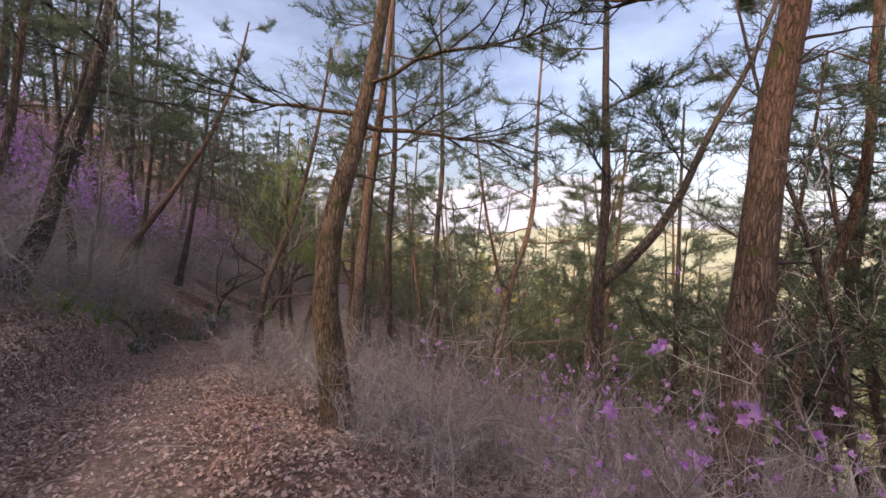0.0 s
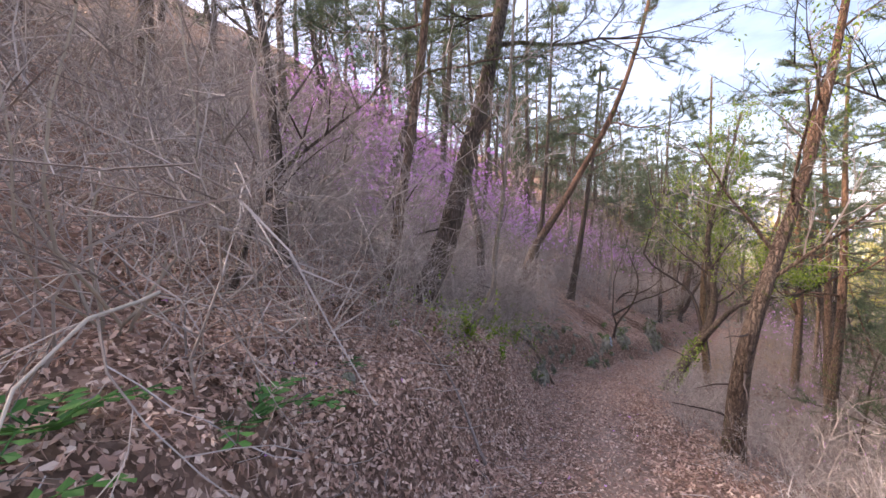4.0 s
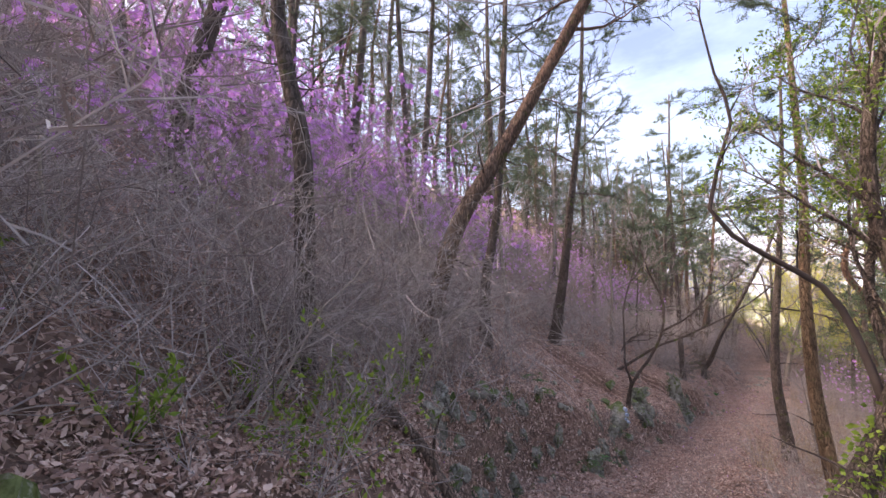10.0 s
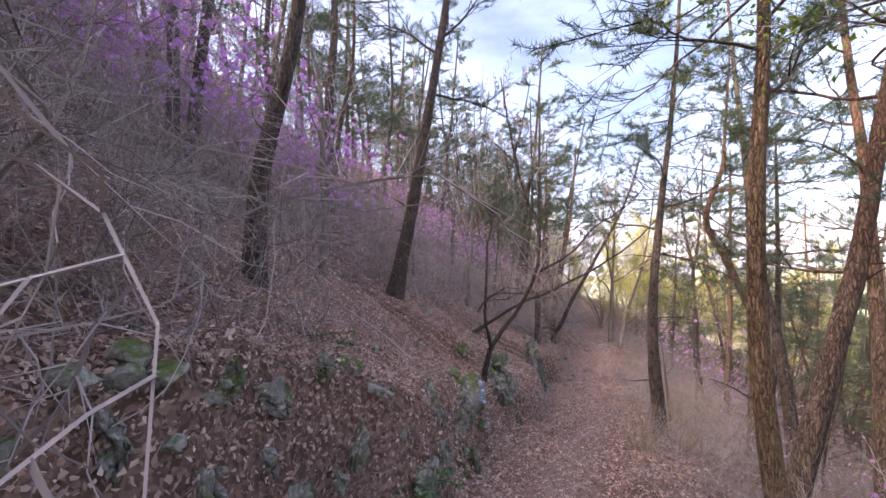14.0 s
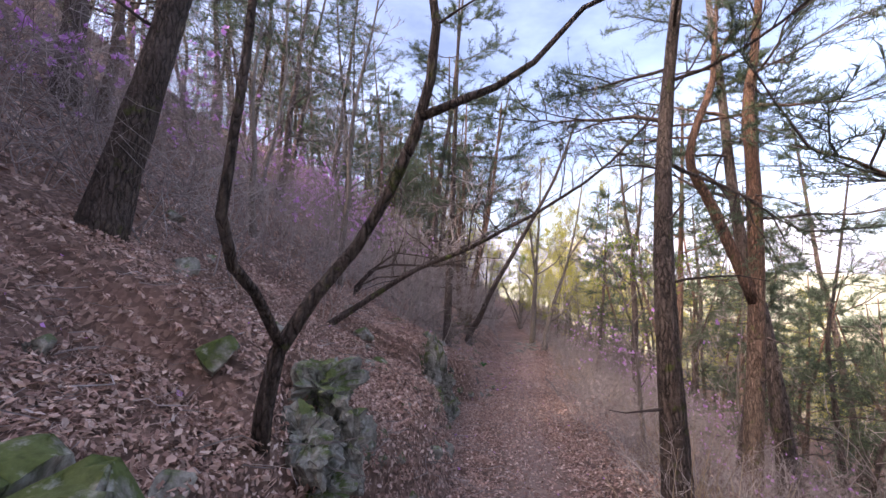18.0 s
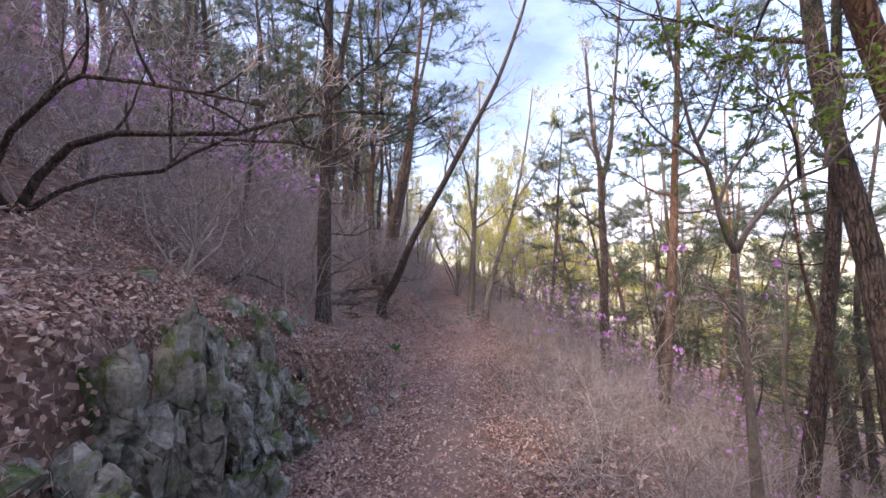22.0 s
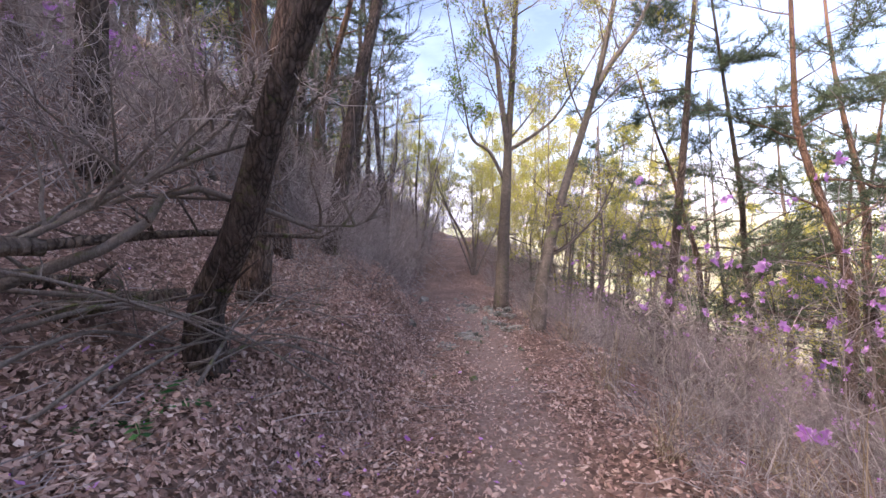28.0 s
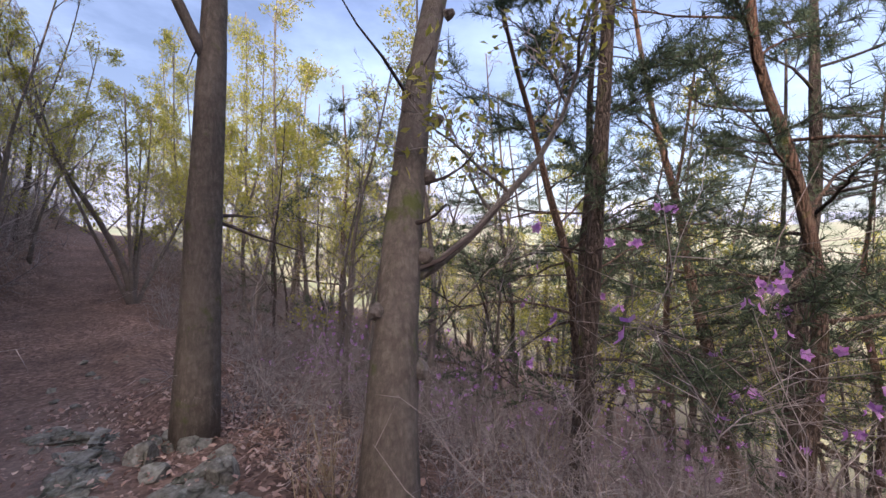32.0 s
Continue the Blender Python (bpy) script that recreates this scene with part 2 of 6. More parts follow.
def rock_material(name, mossy):
    m, n, l, b = material(name, 0.85)
    t1 = noise_tex(n, l, 5.0, 8, 0.62, "Position", (1, 1, 0.8))
    t2 = noise_tex(n, l, 38.0, 5, 0.6, "Position")
    col = ramp(n, l, t1, [(0.3, (0.07, 0.064, 0.052)), (0.44, (0.21, 0.20, 0.165)), (0.56, (0.33, 0.32, 0.275)), (0.7, (0.50, 0.485, 0.43))])
    col = mixed(n, l, 0.42, col, ramp(n, l, t2, [(0.35, (0.08, 0.08, 0.065)), (0.7, (0.46, 0.47, 0.42))]))
    streak = noise_tex(n, l, 6.0, 6, 0.6, "Position", (1, 1, 0.5))
    col = mixed(n, l, ramp(n, l, streak, [(0.32, (0.15, 0.15, 0.15)), (0.46, (1, 1, 1))]), (0.06, 0.065, 0.045), col)
    tc = n.new("ShaderNodeNewGeometry")
    vor = n.new("ShaderNodeTexVoronoi")
    vor.feature = "DISTANCE_TO_EDGE"
    vor.inputs["Scale"].default_value = 4.5
    warp = n.new("ShaderNodeTexNoise")
    warp.inputs["Scale"].default_value = 5.0
    l.new(tc.outputs["Position"], warp.inputs["Vector"])
    l.new(mixed(n, l, 0.25, tc.outputs["Position"], warp.outputs[1], "ADD"), vor.inputs["Vector"])
    joint = ramp(n, l, vor.outputs["Distance"], [(0.0, (0.2, 0.2, 0.2)), (0.04, (0.75, 0.75, 0.75)), (0.1, (1, 1, 1))])
    joint = mixed(n, l, ramp(n, l, t1, [(0.42, (1, 1, 1)), (0.56, (0, 0, 0))]), (1, 1, 1), joint)
    col = mixed(n, l, joint, (0.035, 0.033, 0.026), col)
    g = n.new("ShaderNodeNewGeometry")
    sep = n.new("ShaderNodeSeparateXYZ")
    l.new(g.outputs["Normal"], sep.inputs[0])
    ms = noise_tex(n, l, 3.2, 7, 0.65, "Position")
    up = n.new("ShaderNodeMath")
    up.operation = "MULTIPLY_ADD"
    up.inputs[1].default_value, up.inputs[2].default_value = 0.12, -0.02
    l.new(sep.outputs["Z"], up.inputs[0])
    ad = n.new("ShaderNodeMath")
    l.new(up.outputs[0], ad.inputs[0])
    l.new(ms, ad.inputs[1])
    col = mixed(n, l, ramp(n, l, ad.outputs[0], [(0.52, (0, 0, 0)), (0.62, (mossy, mossy, mossy))]), col, mixed(n, l, t2, (0.03, 0.05, 0.012), (0.13, 0.18, 0.035)))
    lichen = noise_tex(n, l, 11.0, 6, 0.6, "Position")
    col = mixed(n, l, ramp(n, l, lichen, [(0.57, (0, 0, 0)), (0.66, (0.6, 0.6, 0.6))]), col, (0.48, 0.50, 0.455))
    l.new(col, b.inputs["Base Color"])
    bump(n, l, b, mixed(n, l, 0.5, joint, mixed(n, l, 0.5, t1, t2)), 0.9, 0.035)
    return m


M_ROCK = rock_material("mossy rock", 0.9)
M_STONE = rock_material("dry stone", 0.12)
M_MOSS = plain("moss", [(0.25, (0.02, 0.035, 0.008)), (0.5, (0.055, 0.075, 0.018)), (0.75, (0.11, 0.14, 0.035))], 30, 0.95, bumps=1.0)
M_HERB = plain("fresh leaves", [(0.2, (0.05, 0.15, 0.05)), (0.8, (0.11, 0.27, 0.09))], 12, 0.65, 0.4, bumps=0.2, trans=0.2)


def ground_material():
    """Leaf mould, with trodden earth where the mesh's "trodden" layer says, and grass and fields in the valley."""
    m, n, l, b = material("forest floor", 0.95)
    a = n.new("ShaderNodeAttribute")
    a.attribute_name = "trodden"
    sep = n.new("ShaderNodeSeparateColor")
    l.new(a.outputs["Color"], sep.inputs[0])
    v = n.new("ShaderNodeTexVoronoi")
    v.inputs["Scale"].default_value = 30.0
    tc = n.new("ShaderNodeTexCoord")
    wob = n.new("ShaderNodeTexNoise")
    wob.inputs["Scale"].default_value = 9.0
    l.new(tc.outputs["Object"], wob.inputs["Vector"])
    l.new(mixed(n, l, 0.12, tc.outputs["Object"], wob.outputs[1], "ADD"), v.inputs["Vector"])
    hue = n.new("ShaderNodeSeparateColor")
    l.new(v.outputs["Color"], hue.inputs[0])
    leaf = ramp(n, l, hue.outputs[0], [(0.0, (0.12, 0.078, 0.062)), (0.45, (0.21, 0.137, 0.108)), (0.8, (0.3, 0.202, 0.162)), (1.0, (0.4, 0.285, 0.23))])
    t1 = noise_tex(n, l, 1.3, 5, 0.6)
    t2 = noise_tex(n, l, 40, 6, 0.7)
    leaf = mixed(n, l, ramp(n, l, t1, [(0.4, (0, 0, 0)), (0.7, (0.55, 0.55, 0.55))]), leaf, (0.09, 0.06, 0.045))
    earth = ramp(n, l, t2, [(0.3, (0.2, 0.15, 0.125)), (0.55, (0.33, 0.255, 0.215)), (0.75, (0.46, 0.375, 0.325))])
    edge = n.new("ShaderNodeMath")
    edge.operation = "MULTIPLY_ADD"
    edge.inputs[1].default_value = 1.6
    l.new(sep.outputs[0], edge.inputs[0])
    off = n.new("ShaderNodeMath")
    off.operation = "MULTIPLY_ADD"
    off.inputs[1].default_value, off.inputs[2].default_value = 1.4, -1.0
    l.new(noise_tex(n, l, 3.5, 6, 0.7), off.inputs[0])
    l.new(off.outputs[0], edge.inputs[2])
    cl = n.new("ShaderNodeClamp")
    l.new(edge.outputs[0], cl.inputs[0])
    col = mixed(n, l, cl.outputs[0], leaf, earth)
    f1 = noise_tex(n, l, 0.02, 4, 0.6)
    field = ramp(n, l, f1, [(0.35, (0.20, 0.22, 0.12)), (0.5, (0.33, 0.31, 0.20)), (0.62, (0.24, 0.28, 0.15)), (0.75, (0.38, 0.35, 0.25))])
    col = mixed(n, l, sep.outputs[1], col, field)
    l.new(col, b.inputs["Base Color"])
    bump(n, l, b, mixed(n, l, 0.5, hue.outputs[1], t2), 0.6, 0.03)
    return m


M_GROUND = ground_material()
# pale blue stands in for the haze of distance over the woods
M_FAR_HAZE = plain("wooded hill with haze in its colour", [(0.3, (0.27, 0.32, 0.40)), (0.6, (0.31, 0.36, 0.44)), (0.8, (0.35, 0.40, 0.47))], 0.012, 1.0, bumps=0)
M_FAR_NEAR = plain("wooded hill", [(0.3, (0.20, 0.24, 0.17)), (0.55, (0.29, 0.31, 0.23)), (0.8, (0.38, 0.37, 0.29))], 0.03, 1.0, bumps=0)


# ---- mesh helpers ----
class Geo:
    """Vertices and faces of one mesh."""

    def __init__(self):
        self.v, self.f = [], []

    def tube(self, pts, radii, sides=3, rough=0.0, rng=None, cap=True):
        base = len(self.v)
        pts = [Vector(p) for p in pts]
        k = len(pts)
        ref = Vector((0.31, 0.87, 0.38))
        for i, p in enumerate(pts):
            d = (pts[min(i + 1, k - 1)] - pts[max(i - 1, 0)]).normalized()
            a = d.cross(ref)
            if a.length < 0.05:
                a = d.cross(Vector((1, 0, 0)))
            a.normalize()
            c = d.cross(a)
            for s in range(sides):
                w = 2 * math.pi * s / sides
                r = radii[i] * (1 + (rng.uniform(-rough, rough) if rough else 0))
                self.v.append(p + a * (math.cos(w) * r) + c * (math.sin(w) * r))
        for i in range(k - 1):
            for s in range(sides):
                q = (s + 1) % sides
                self.f.append((base + i * sides + s, base + i * sides + q, base + (i + 1) * sides + q, base + (i + 1) * sides + s))
        if cap:
            self.f.append(tuple(base + s for s in reversed(range(sides))))
            self.f.append(tuple(base + (k - 1) * sides + s for s in range(sides)))

    def spike(self, p, d, length, r):
        """A fine twig of three sides that runs to a point."""
        b = len(self.v)
        a = d.cross(Vector((0.31, 0.87, 0.38))).normalized() * r
        c = d.cross(a)
        self.v += [p + a, p - a * 0.5 + c * 0.87, p - a * 0.5 - c * 0.87, p + d * length]
        self.f += [(b, b + 1, b + 3), (b + 1, b + 2, b + 3), (b + 2, b, b + 3)]

    def blade(self, p, d, length, width, side):
        b = len(self.v)
        s = side * (width / 2)
        self.v += [p - s, p + s, p + d * length]
        self.f.append((b, b + 1, b + 2))

    def leaf(self, p, d, side, length, width, fold=0.25):
        """A pointed leaf of four triangles, folded along its midrib."""
        b = len(self.v)
        up = d.cross(side)
        m = p + d * (length * 0.5)
        self.v += [p, m + side * (width / 2) + up * (width * fold), p + d * length, m - side * (width / 2) + up * (width * fold), m]
        self.f += [(b, b + 1, b + 4), (b + 1, b + 2, b + 4), (b + 2, b + 3, b + 4), (b + 3, b, b + 4)]

    def mesh(self, name, mat, smooth=False):
        me = bpy.data.meshes.new(name)
        me.from_pydata([tuple(v) for v in self.v], [], self.f)
        me.materials.append(mat)
        if smooth:
            me.polygons.foreach_set("use_smooth", [True] * len(me.polygons))
        me.update()
        return me


def part(name, geo, mat, parent, label="", smooth=False):
    ob = new(name, geo.mesh(name, mat, smooth))
    ob.parent = parent
    if label:
        ob["label"] = label
    return ob


def rand_dir(rng):
    while True:
        v = Vector((rng.uniform(-1, 1), rng.uniform(-1, 1), rng.uniform(-1, 1)))
        if 0.05 < v.length < 1:
            return v.normalized()


def spline(pts, n):
    """n points along a smooth curve through pts."""
    p = [np.array(q, float) for q in pts]
    p = [2 * p[0] - p[1]] + p + [2 * p[-1] - p[-2]]
    out = []
    for k in range(n):
        u = k / (n - 1) * (len(p) - 3)
        i = min(int(u), len(p) - 4)
        t = u - i
        a, b, c, d = p[i : i + 4]
        out.append(0.5 * (2 * b + (c - a) * t + (2 * a - 5 * b + 4 * c - d) * t * t + (3 * b - a - 3 * c + d) * t**3))
    return out


# ---- terrain ----
TRAIL_ABOVE = [
    (-6, -34, 1.5), (-2.6, -15, 0.9), (-1.3, -8, 0.62), (-0.75, -4.9, 0.45), (-0.5, -3.3, 0.36), (-0.35, -1.9, 0.22), (0.12, 0, 0.0),
    (0.62, 1.15, -0.22), (1.1, 2.5, -0.5), (1.55, 3.8, -0.79), (1.9, 5.0, -1.02), (2.28, 6.2, -1.24), (2.75, 7.4, -1.5), (3.35, 8.7, -1.76),
    (4.5, 10.65, -2.2), (5.5, 12.1, -2.5), (6.45, 13.5, -2.78), (7.5, 14.65, -2.98), (8.5, 15.7, -3.18),
]
TRAIL_BELOW = [
    (9.7, 17.0, -3.4), (10.9, 18.5, -3.62), (12.2, 19.9, -3.78), (13.35, 21.25, -3.9), (14.5, 22.5, -3.97), (15.65, 23.55, -4.05), (16.7, 24.6, -4.1),
    (17.9, 26.0, -4.15), (19.05, 27.5, -4.12), (20.1, 29.2, -4.1), (21.4, 31.2, -4.25), (22.7, 33.2, -4.3), (24.9, 35.7, -4.15), (27.8, 39.2, -3.7),
    (32, 44.2, -3.0), (37, 50.2, -2.8), (44, 60, -3.4), (56, 80, -7.0), (84, 122, -12.0),
]
LINE = np.array(spline(TRAIL_ABOVE + TRAIL_BELOW, 900))
WAY = np.gradient(LINE, axis=0)[:, :2]
WAY /= np.linalg.norm(WAY, axis=1)[:, None]
ALONG = np.r_[0, np.cumsum(np.linalg.norm(np.diff(LINE[:, :2], axis=0), axis=1))]
ALONG -= ALONG[np.argmin(np.hypot(LINE[:, 0], LINE[:, 1]))]


def ripple(x, y):
    """Smooth uneven ground, about -1 to 1."""
    return (np.sin(1.1 * x + 1.7 * y + 1.3) * np.sin(0.9 * y - 0.6 * x) + 0.5 * np.sin(2.9 * x - 1.3 * y) * np.sin(2.3 * y + 1.9 * x + 2) + 0.3 * np.sin(5.3 * x + 4.1 * y) * np.sin(6.1 * y - 3.7 * x + 1)) / 1.5


def step(a, b, x):
    t = np.clip((x - a) / (b - a), 0, 1)
    return t * t * (3 - 2 * t)


def lay(x, y):
    """For places: how far along the trail, how far to its right, and the trail's height there."""
    x, y = np.atleast_1d(np.asarray(x, float)), np.atleast_1d(np.asarray(y, float))
    best = np.empty(len(x), int)
    for k in range(0, len(x), 20000):
        d2 = (x[k : k + 20000, None] - LINE[None, :, 0]) ** 2 + (y[k : k + 20000, None] - LINE[None, :, 1]) ** 2
        best[k : k + 20000] = d2.argmin(1)
    off = np.c_[x, y] - LINE[best, :2]
    right = off[:, 0] * WAY[best, 1] - off[:, 1] * WAY[best, 0]
    return ALONG[best], right, LINE[best, 2]


def toe_at(s):
    """How far uphill of the trail the bank begins."""
    return 0.95 + 0.12 * np.sin(0.9 * s) + 0.06 * np.sin(2.3 * s) + 0.95 * step(8.8, 10.4, s) * step(14.2, 12.6, s) + 0.4 * step(20, 21, s) * step(24, 23.2, s)


def ground(x, y):
    s, d, z = lay(x, y)
    x, y = np.atleast_1d(np.asarray(x, float)), np.atleast_1d(np.asarray(y, float))
    up = np.maximum(-d, 0)
    dn = np.maximum(d, 0)
    bank = 0.52 + 0.16 * np.sin(0.55 * s + 1) + 0.34 * step(1, 5, s) * step(26, 22, s) + 0.22 * step(3.2, 4.4, s) * step(7.5, 6, s) + 0.25 * step(9, 10.4, s) * step(14, 12.6, s)
    toe = toe_at(s)
    broad = 0.42 + 0.42 * step(-1, 1, s) * step(8.9, 8.2, s) + 0.4 * step(25, 27, s)
    z = z + bank * step(0, 1, (up - toe) / broad) + 0.46 * np.maximum(up - toe - 0.3, 0) + (0.26 - 0.20 * step(-4, -2.4, s) * step(4, 0.5, s)) * np.maximum(up - 2.6, 0) + 0.14 * step(7, 10, s) * step(30, 24, s) * np.maximum(up - 5.5, 0)
    z = z - 0.20 * np.maximum(up - 15, 0) - 0.28 * np.maximum(up - 30, 0) - 0.2 * np.maximum(up - 60, 0)
    z = z + 0.05 * step(0.55, 0.8, dn) * step(1.3, 0.9, dn) - 0.38 * np.maximum(dn - 0.9, 0) * step(0.7, 2.6, dn)
    z = z + 0.33 * np.maximum(dn - 34, 0) + 0.05 * np.maximum(dn - 90, 0)
    ledge = 0.42 * step(20.7, 21.1, s) * step(23.5, 23.1, s) + 0.36 * step(16.6, 16.9, s) * step(17.9, 17.6, s)
    z = z + ledge * step(1.5, 1.74, up) * step(5.0, 2.4, up)
    rough = np.clip(np.abs(d) - 0.3, 0, 1)
    lumps = step(0.9, 1.3, up) * step(3.4, 2.2, up) * (np.sin(4.3 * x + 2.1 * y) * np.sin(5.2 * y - 3.1 * x + 0.7) + 0.6 * np.sin(9.1 * x - 4.0 * y) * np.sin(8.3 * y + 3.3 * x))
    return z + 0.055 * lumps + ripple(x, y) * (0.02 + 0.10 * rough) + 0.3 * np.sin(0.23 * x + 1) * np.sin(0.19 * y) * np.clip(np.abs(d) - 3, 0, 8) / 8


def gz(x, y):
    return float(ground(x, y)[0])
# ---- end terrain ----


def spaced(lo, hi, fine, reach):
    core = list(np.arange(lo, hi + 1e-6, fine))
    out, st, p = [], fine, hi
    while p < reach:
        st *= 1.17
        p += st
        out.append(p)
    left, st, p = [], fine, lo
    while p > -reach:
        st *= 1.17
        p -= st
        left.append(p)
    return np.array(left[::-1] + core + out)


gx, gy = spaced(-7, 27, 0.1, 2600), spaced(-8, 36, 0.1, 2600)
GX, GY = np.meshgrid(gx, gy)
flat_x, flat_y = GX.ravel(), GY.ravel()
H = ground(flat_x, flat_y)
S, D, _ = lay(flat_x, flat_y)
nx, ny = len(gx), len(gy)
me = bpy.data.meshes.new("ground")
idx = np.arange(nx * ny).reshape(ny, nx)
quads = np.stack([idx[:-1, :-1], idx[:-1, 1:], idx[1:, 1:], idx[1:, :-1]], -1).reshape(-1, 4)
me.from_pydata(np.c_[flat_x, flat_y, H].tolist(), [], quads.tolist())
me.materials.append(M_GROUND)
me.polygons.foreach_set("use_smooth", [True] * len(me.polygons))
layer = me.color_attributes.new("trodden", "FLOAT_COLOR", "POINT")
trod = step(0.7, 0.1, np.abs(D)) * step(41, 36, S) * 0.58
fields = step(26, 44, D)
layer.data.foreach_set("color", np.c_[trod, fields, 0 * trod, 1 + 0 * trod].ravel())
tagged(new("ground", me), "steep forest floor under brown leaf litter with a trodden earth trail", "ground", kind="structure")


# ---- far hills across the valley ----
def hill(name, label, az0, az1, radius, height, seed, mat):
    """A ridge of uneven crest that stands on the valley floor, between two bearings."""
    rng = random.Random(seed)
    ph = [rng.uniform(0, 6) for _ in range(6)]
    v, f = [], []
    cols, rows = 90, 7
    for i in range(cols):
        u = i / (cols - 1)
        a = radians(az0 + (az1 - az0) * u)
        crest = height * (0.62 + 0.22 * math.sin(7 * u + ph[0]) + 0.12 * math.sin(15 * u + ph[1]) + 0.05 * math.sin(37 * u + ph[2]))
        crest *= min(1, 6 * u, 6 * (1 - u)) ** 0.6
        for j in range(rows):
            w = j / (rows - 1)
            r = radius * (0.72 + 0.28 * w)
            z = -30 + crest * (3 * w * w - 2 * w**3)
            v.append((10 + r * math.sin(a), 15 + r * math.cos(a), z))
    for i in range(cols - 1):
        for j in range(rows - 1):
            k = i * rows + j
            f.append((k, k + 1, k + rows + 1, k + rows))
    m = bpy.data.meshes.new(name)
    m.from_pydata(v, [], f)
    m.materials.append(mat)
    m.polygons.foreach_set("use_smooth", [True] * len(m.polygons))
    return tagged(new(name, m), label, "hill", kind="structure")


# the two farther ridges carry their haze in the base colour
hill("backdrop", "mountain ridge across the valley, its blue haze painted in", 5, 200, 1500, 290, 4, M_FAR_HAZE)
hill("backdrop", "mountain shoulder sloping to the valley, its haze painted in", 38, 92, 1200, 250, 6, M_FAR_HAZE)
hill("backdrop", "wooded hillside on the far side of the valley", 0, 190, 700, 95, 9, M_FAR_NEAR)


# ---- trees ----
def wander(rng, p, d, length, n, bend, lift=0.0):
    """A crooked line of n+1 points from p."""
    pts, d = [Vector(p)], Vector(d).normalized()
    for _ in range(n):
        d = (d + rand_dir(rng) * bend + Vector((0, 0, lift))).normalized()
        pts.append(pts[-1] + d * (length / n))
    return pts


def tuft(g, rng, p, d, size=0.15, n=12):
    """A brush of pine needles round the end of a twig."""
    for _ in range(n):
        w = (d * 0.5 + rand_dir(rng) + Vector((0, 0, 0.25))).normalized()
        side = w.cross(rand_dir(rng)).normalized()
        g.blade(p - d * rng.uniform(0, size * 1.8), w, size * rng.uniform(0.6, 1.1), 0.06 * size, side)


def spray(g, rng, p, d, n=5, size=0.05):
    """Small unfolding leaves at a twig's end."""
    for _ in range(n):
        w = (d + rand_dir(rng) * 1.2).normalized()
        g.leaf(p + rand_dir(rng) * 0.06, w, w.cross(rand_dir(rng)).normalized(), size * rng.uniform(0.6, 1.3), size * 0.5)


def flecks(g, rng, p, d, n, size):
    """Leaves of a distant tree, each a bent diamond."""
    for _ in range(n):
        w = (d + rand_dir(rng) * 1.2).normalized()
        s = w.cross(rand_dir(rng)).normalized() * size * 0.3
        q = p + rand_dir(rng) * 0.1
        b = len(g.v)
        g.v += [q, q + w * size * 0.5 + s, q + w * size * rng.uniform(0.8, 1.3), q + w * size * 0.5 - s]
        g.f.append((b, b + 1, b + 2, b + 3))


def blossom(g, rng, p, r=0.03):
    """A funnel-shaped flower of five petals."""
    n = rand_dir(rng)
    n.z = abs(n.z) * 0.6
    n.normalize()
    a = n.cross(rand_dir(rng)).normalized()
    c = n.cross(a)
    for k in range(5):
        w = 2 * math.pi * k / 5
        d = (a * math.cos(w) + c * math.sin(w) + n * 0.45).normalized()
        s = d.cross(n).normalized()
        b = len(g.v)
        g.v += [p, p + d * r * 0.6 + s * r * 0.38, p + d * r * 1.15, p + d * r * 0.6 - s * r * 0.38]
        g.f.append((b, b + 1, b + 2, b + 3))


def branch(rng, wood, twigs, tips, p, d, length, r, level, style):
    """A limb in wood, and what grows from it in twigs; where twigs end goes into tips."""
    n = style["seg"][level]
    pts = wander(rng, p, d, length, n, style["bend"], style["lift"] if level == 0 else style["lift2"])
    radii = [max(r * (1 - 0.75 * k / n), 0.6 * style.get("fine", 0.004)) for k in range(n + 1)]
    (wood if level == 0 else twigs).tube(pts, radii, 6 if level == 0 else 3, cap=False)
    if level >= style["depth"]:
        tips.append((pts[-1], (pts[-1] - pts[-2]).normalized()))
        return
    if style["flat"] and level:
        tips.append((pts[(n + 1) // 2], (pts[-1] - pts[0]).normalized()))
    kids = style["kids"][level]
    for k in range(kids):
        u = style["from"] + (1 - style["from"]) * (k + rng.random()) / kids
        i = min(int(u * n), n - 1)
        q = pts[i].lerp(pts[i + 1], u * n - i)
        along = (pts[i + 1] - pts[i]).normalized()
        out = along.cross(rand_dir(rng)).normalized()
        if style["flat"]:
            out.z *= 0.35
        w = (along * style["fwd"] + out).normalized()
        branch(rng, wood, twigs, tips, q, w, length * rng.uniform(0.32, 0.55), max(r * 0.42, style.get("fine", 0.004)), level + 1, style)
    tips.append((pts[-1], (pts[-1] - pts[-2]).normalized()))


FAR_DECI = dict(seg=(5, 3, 2, 1), bend=0.19, lift=0.05, lift2=0.05, depth=3, kids=(5, 4, 2), fwd=1.1, flat=False, **{"from": 0.2})
FAR_PINE = dict(seg=(5, 3, 1, 1), bend=0.26, lift=0.0, lift2=0.08, depth=2, kids=(6, 3), fwd=0.9, flat=True, **{"from": 0.3})
WOOD_PINE = dict(seg=(5, 2, 1, 1), bend=0.26, lift=0.0, lift2=0.08, depth=2, kids=(7, 4), fwd=0.9, flat=True, **{"from": 0.3})
PINE = dict(seg=(6, 3, 2, 1), bend=0.26, lift=0.0, lift2=0.08, depth=2, kids=(8, 5), fwd=0.9, flat=True, **{"from": 0.3})
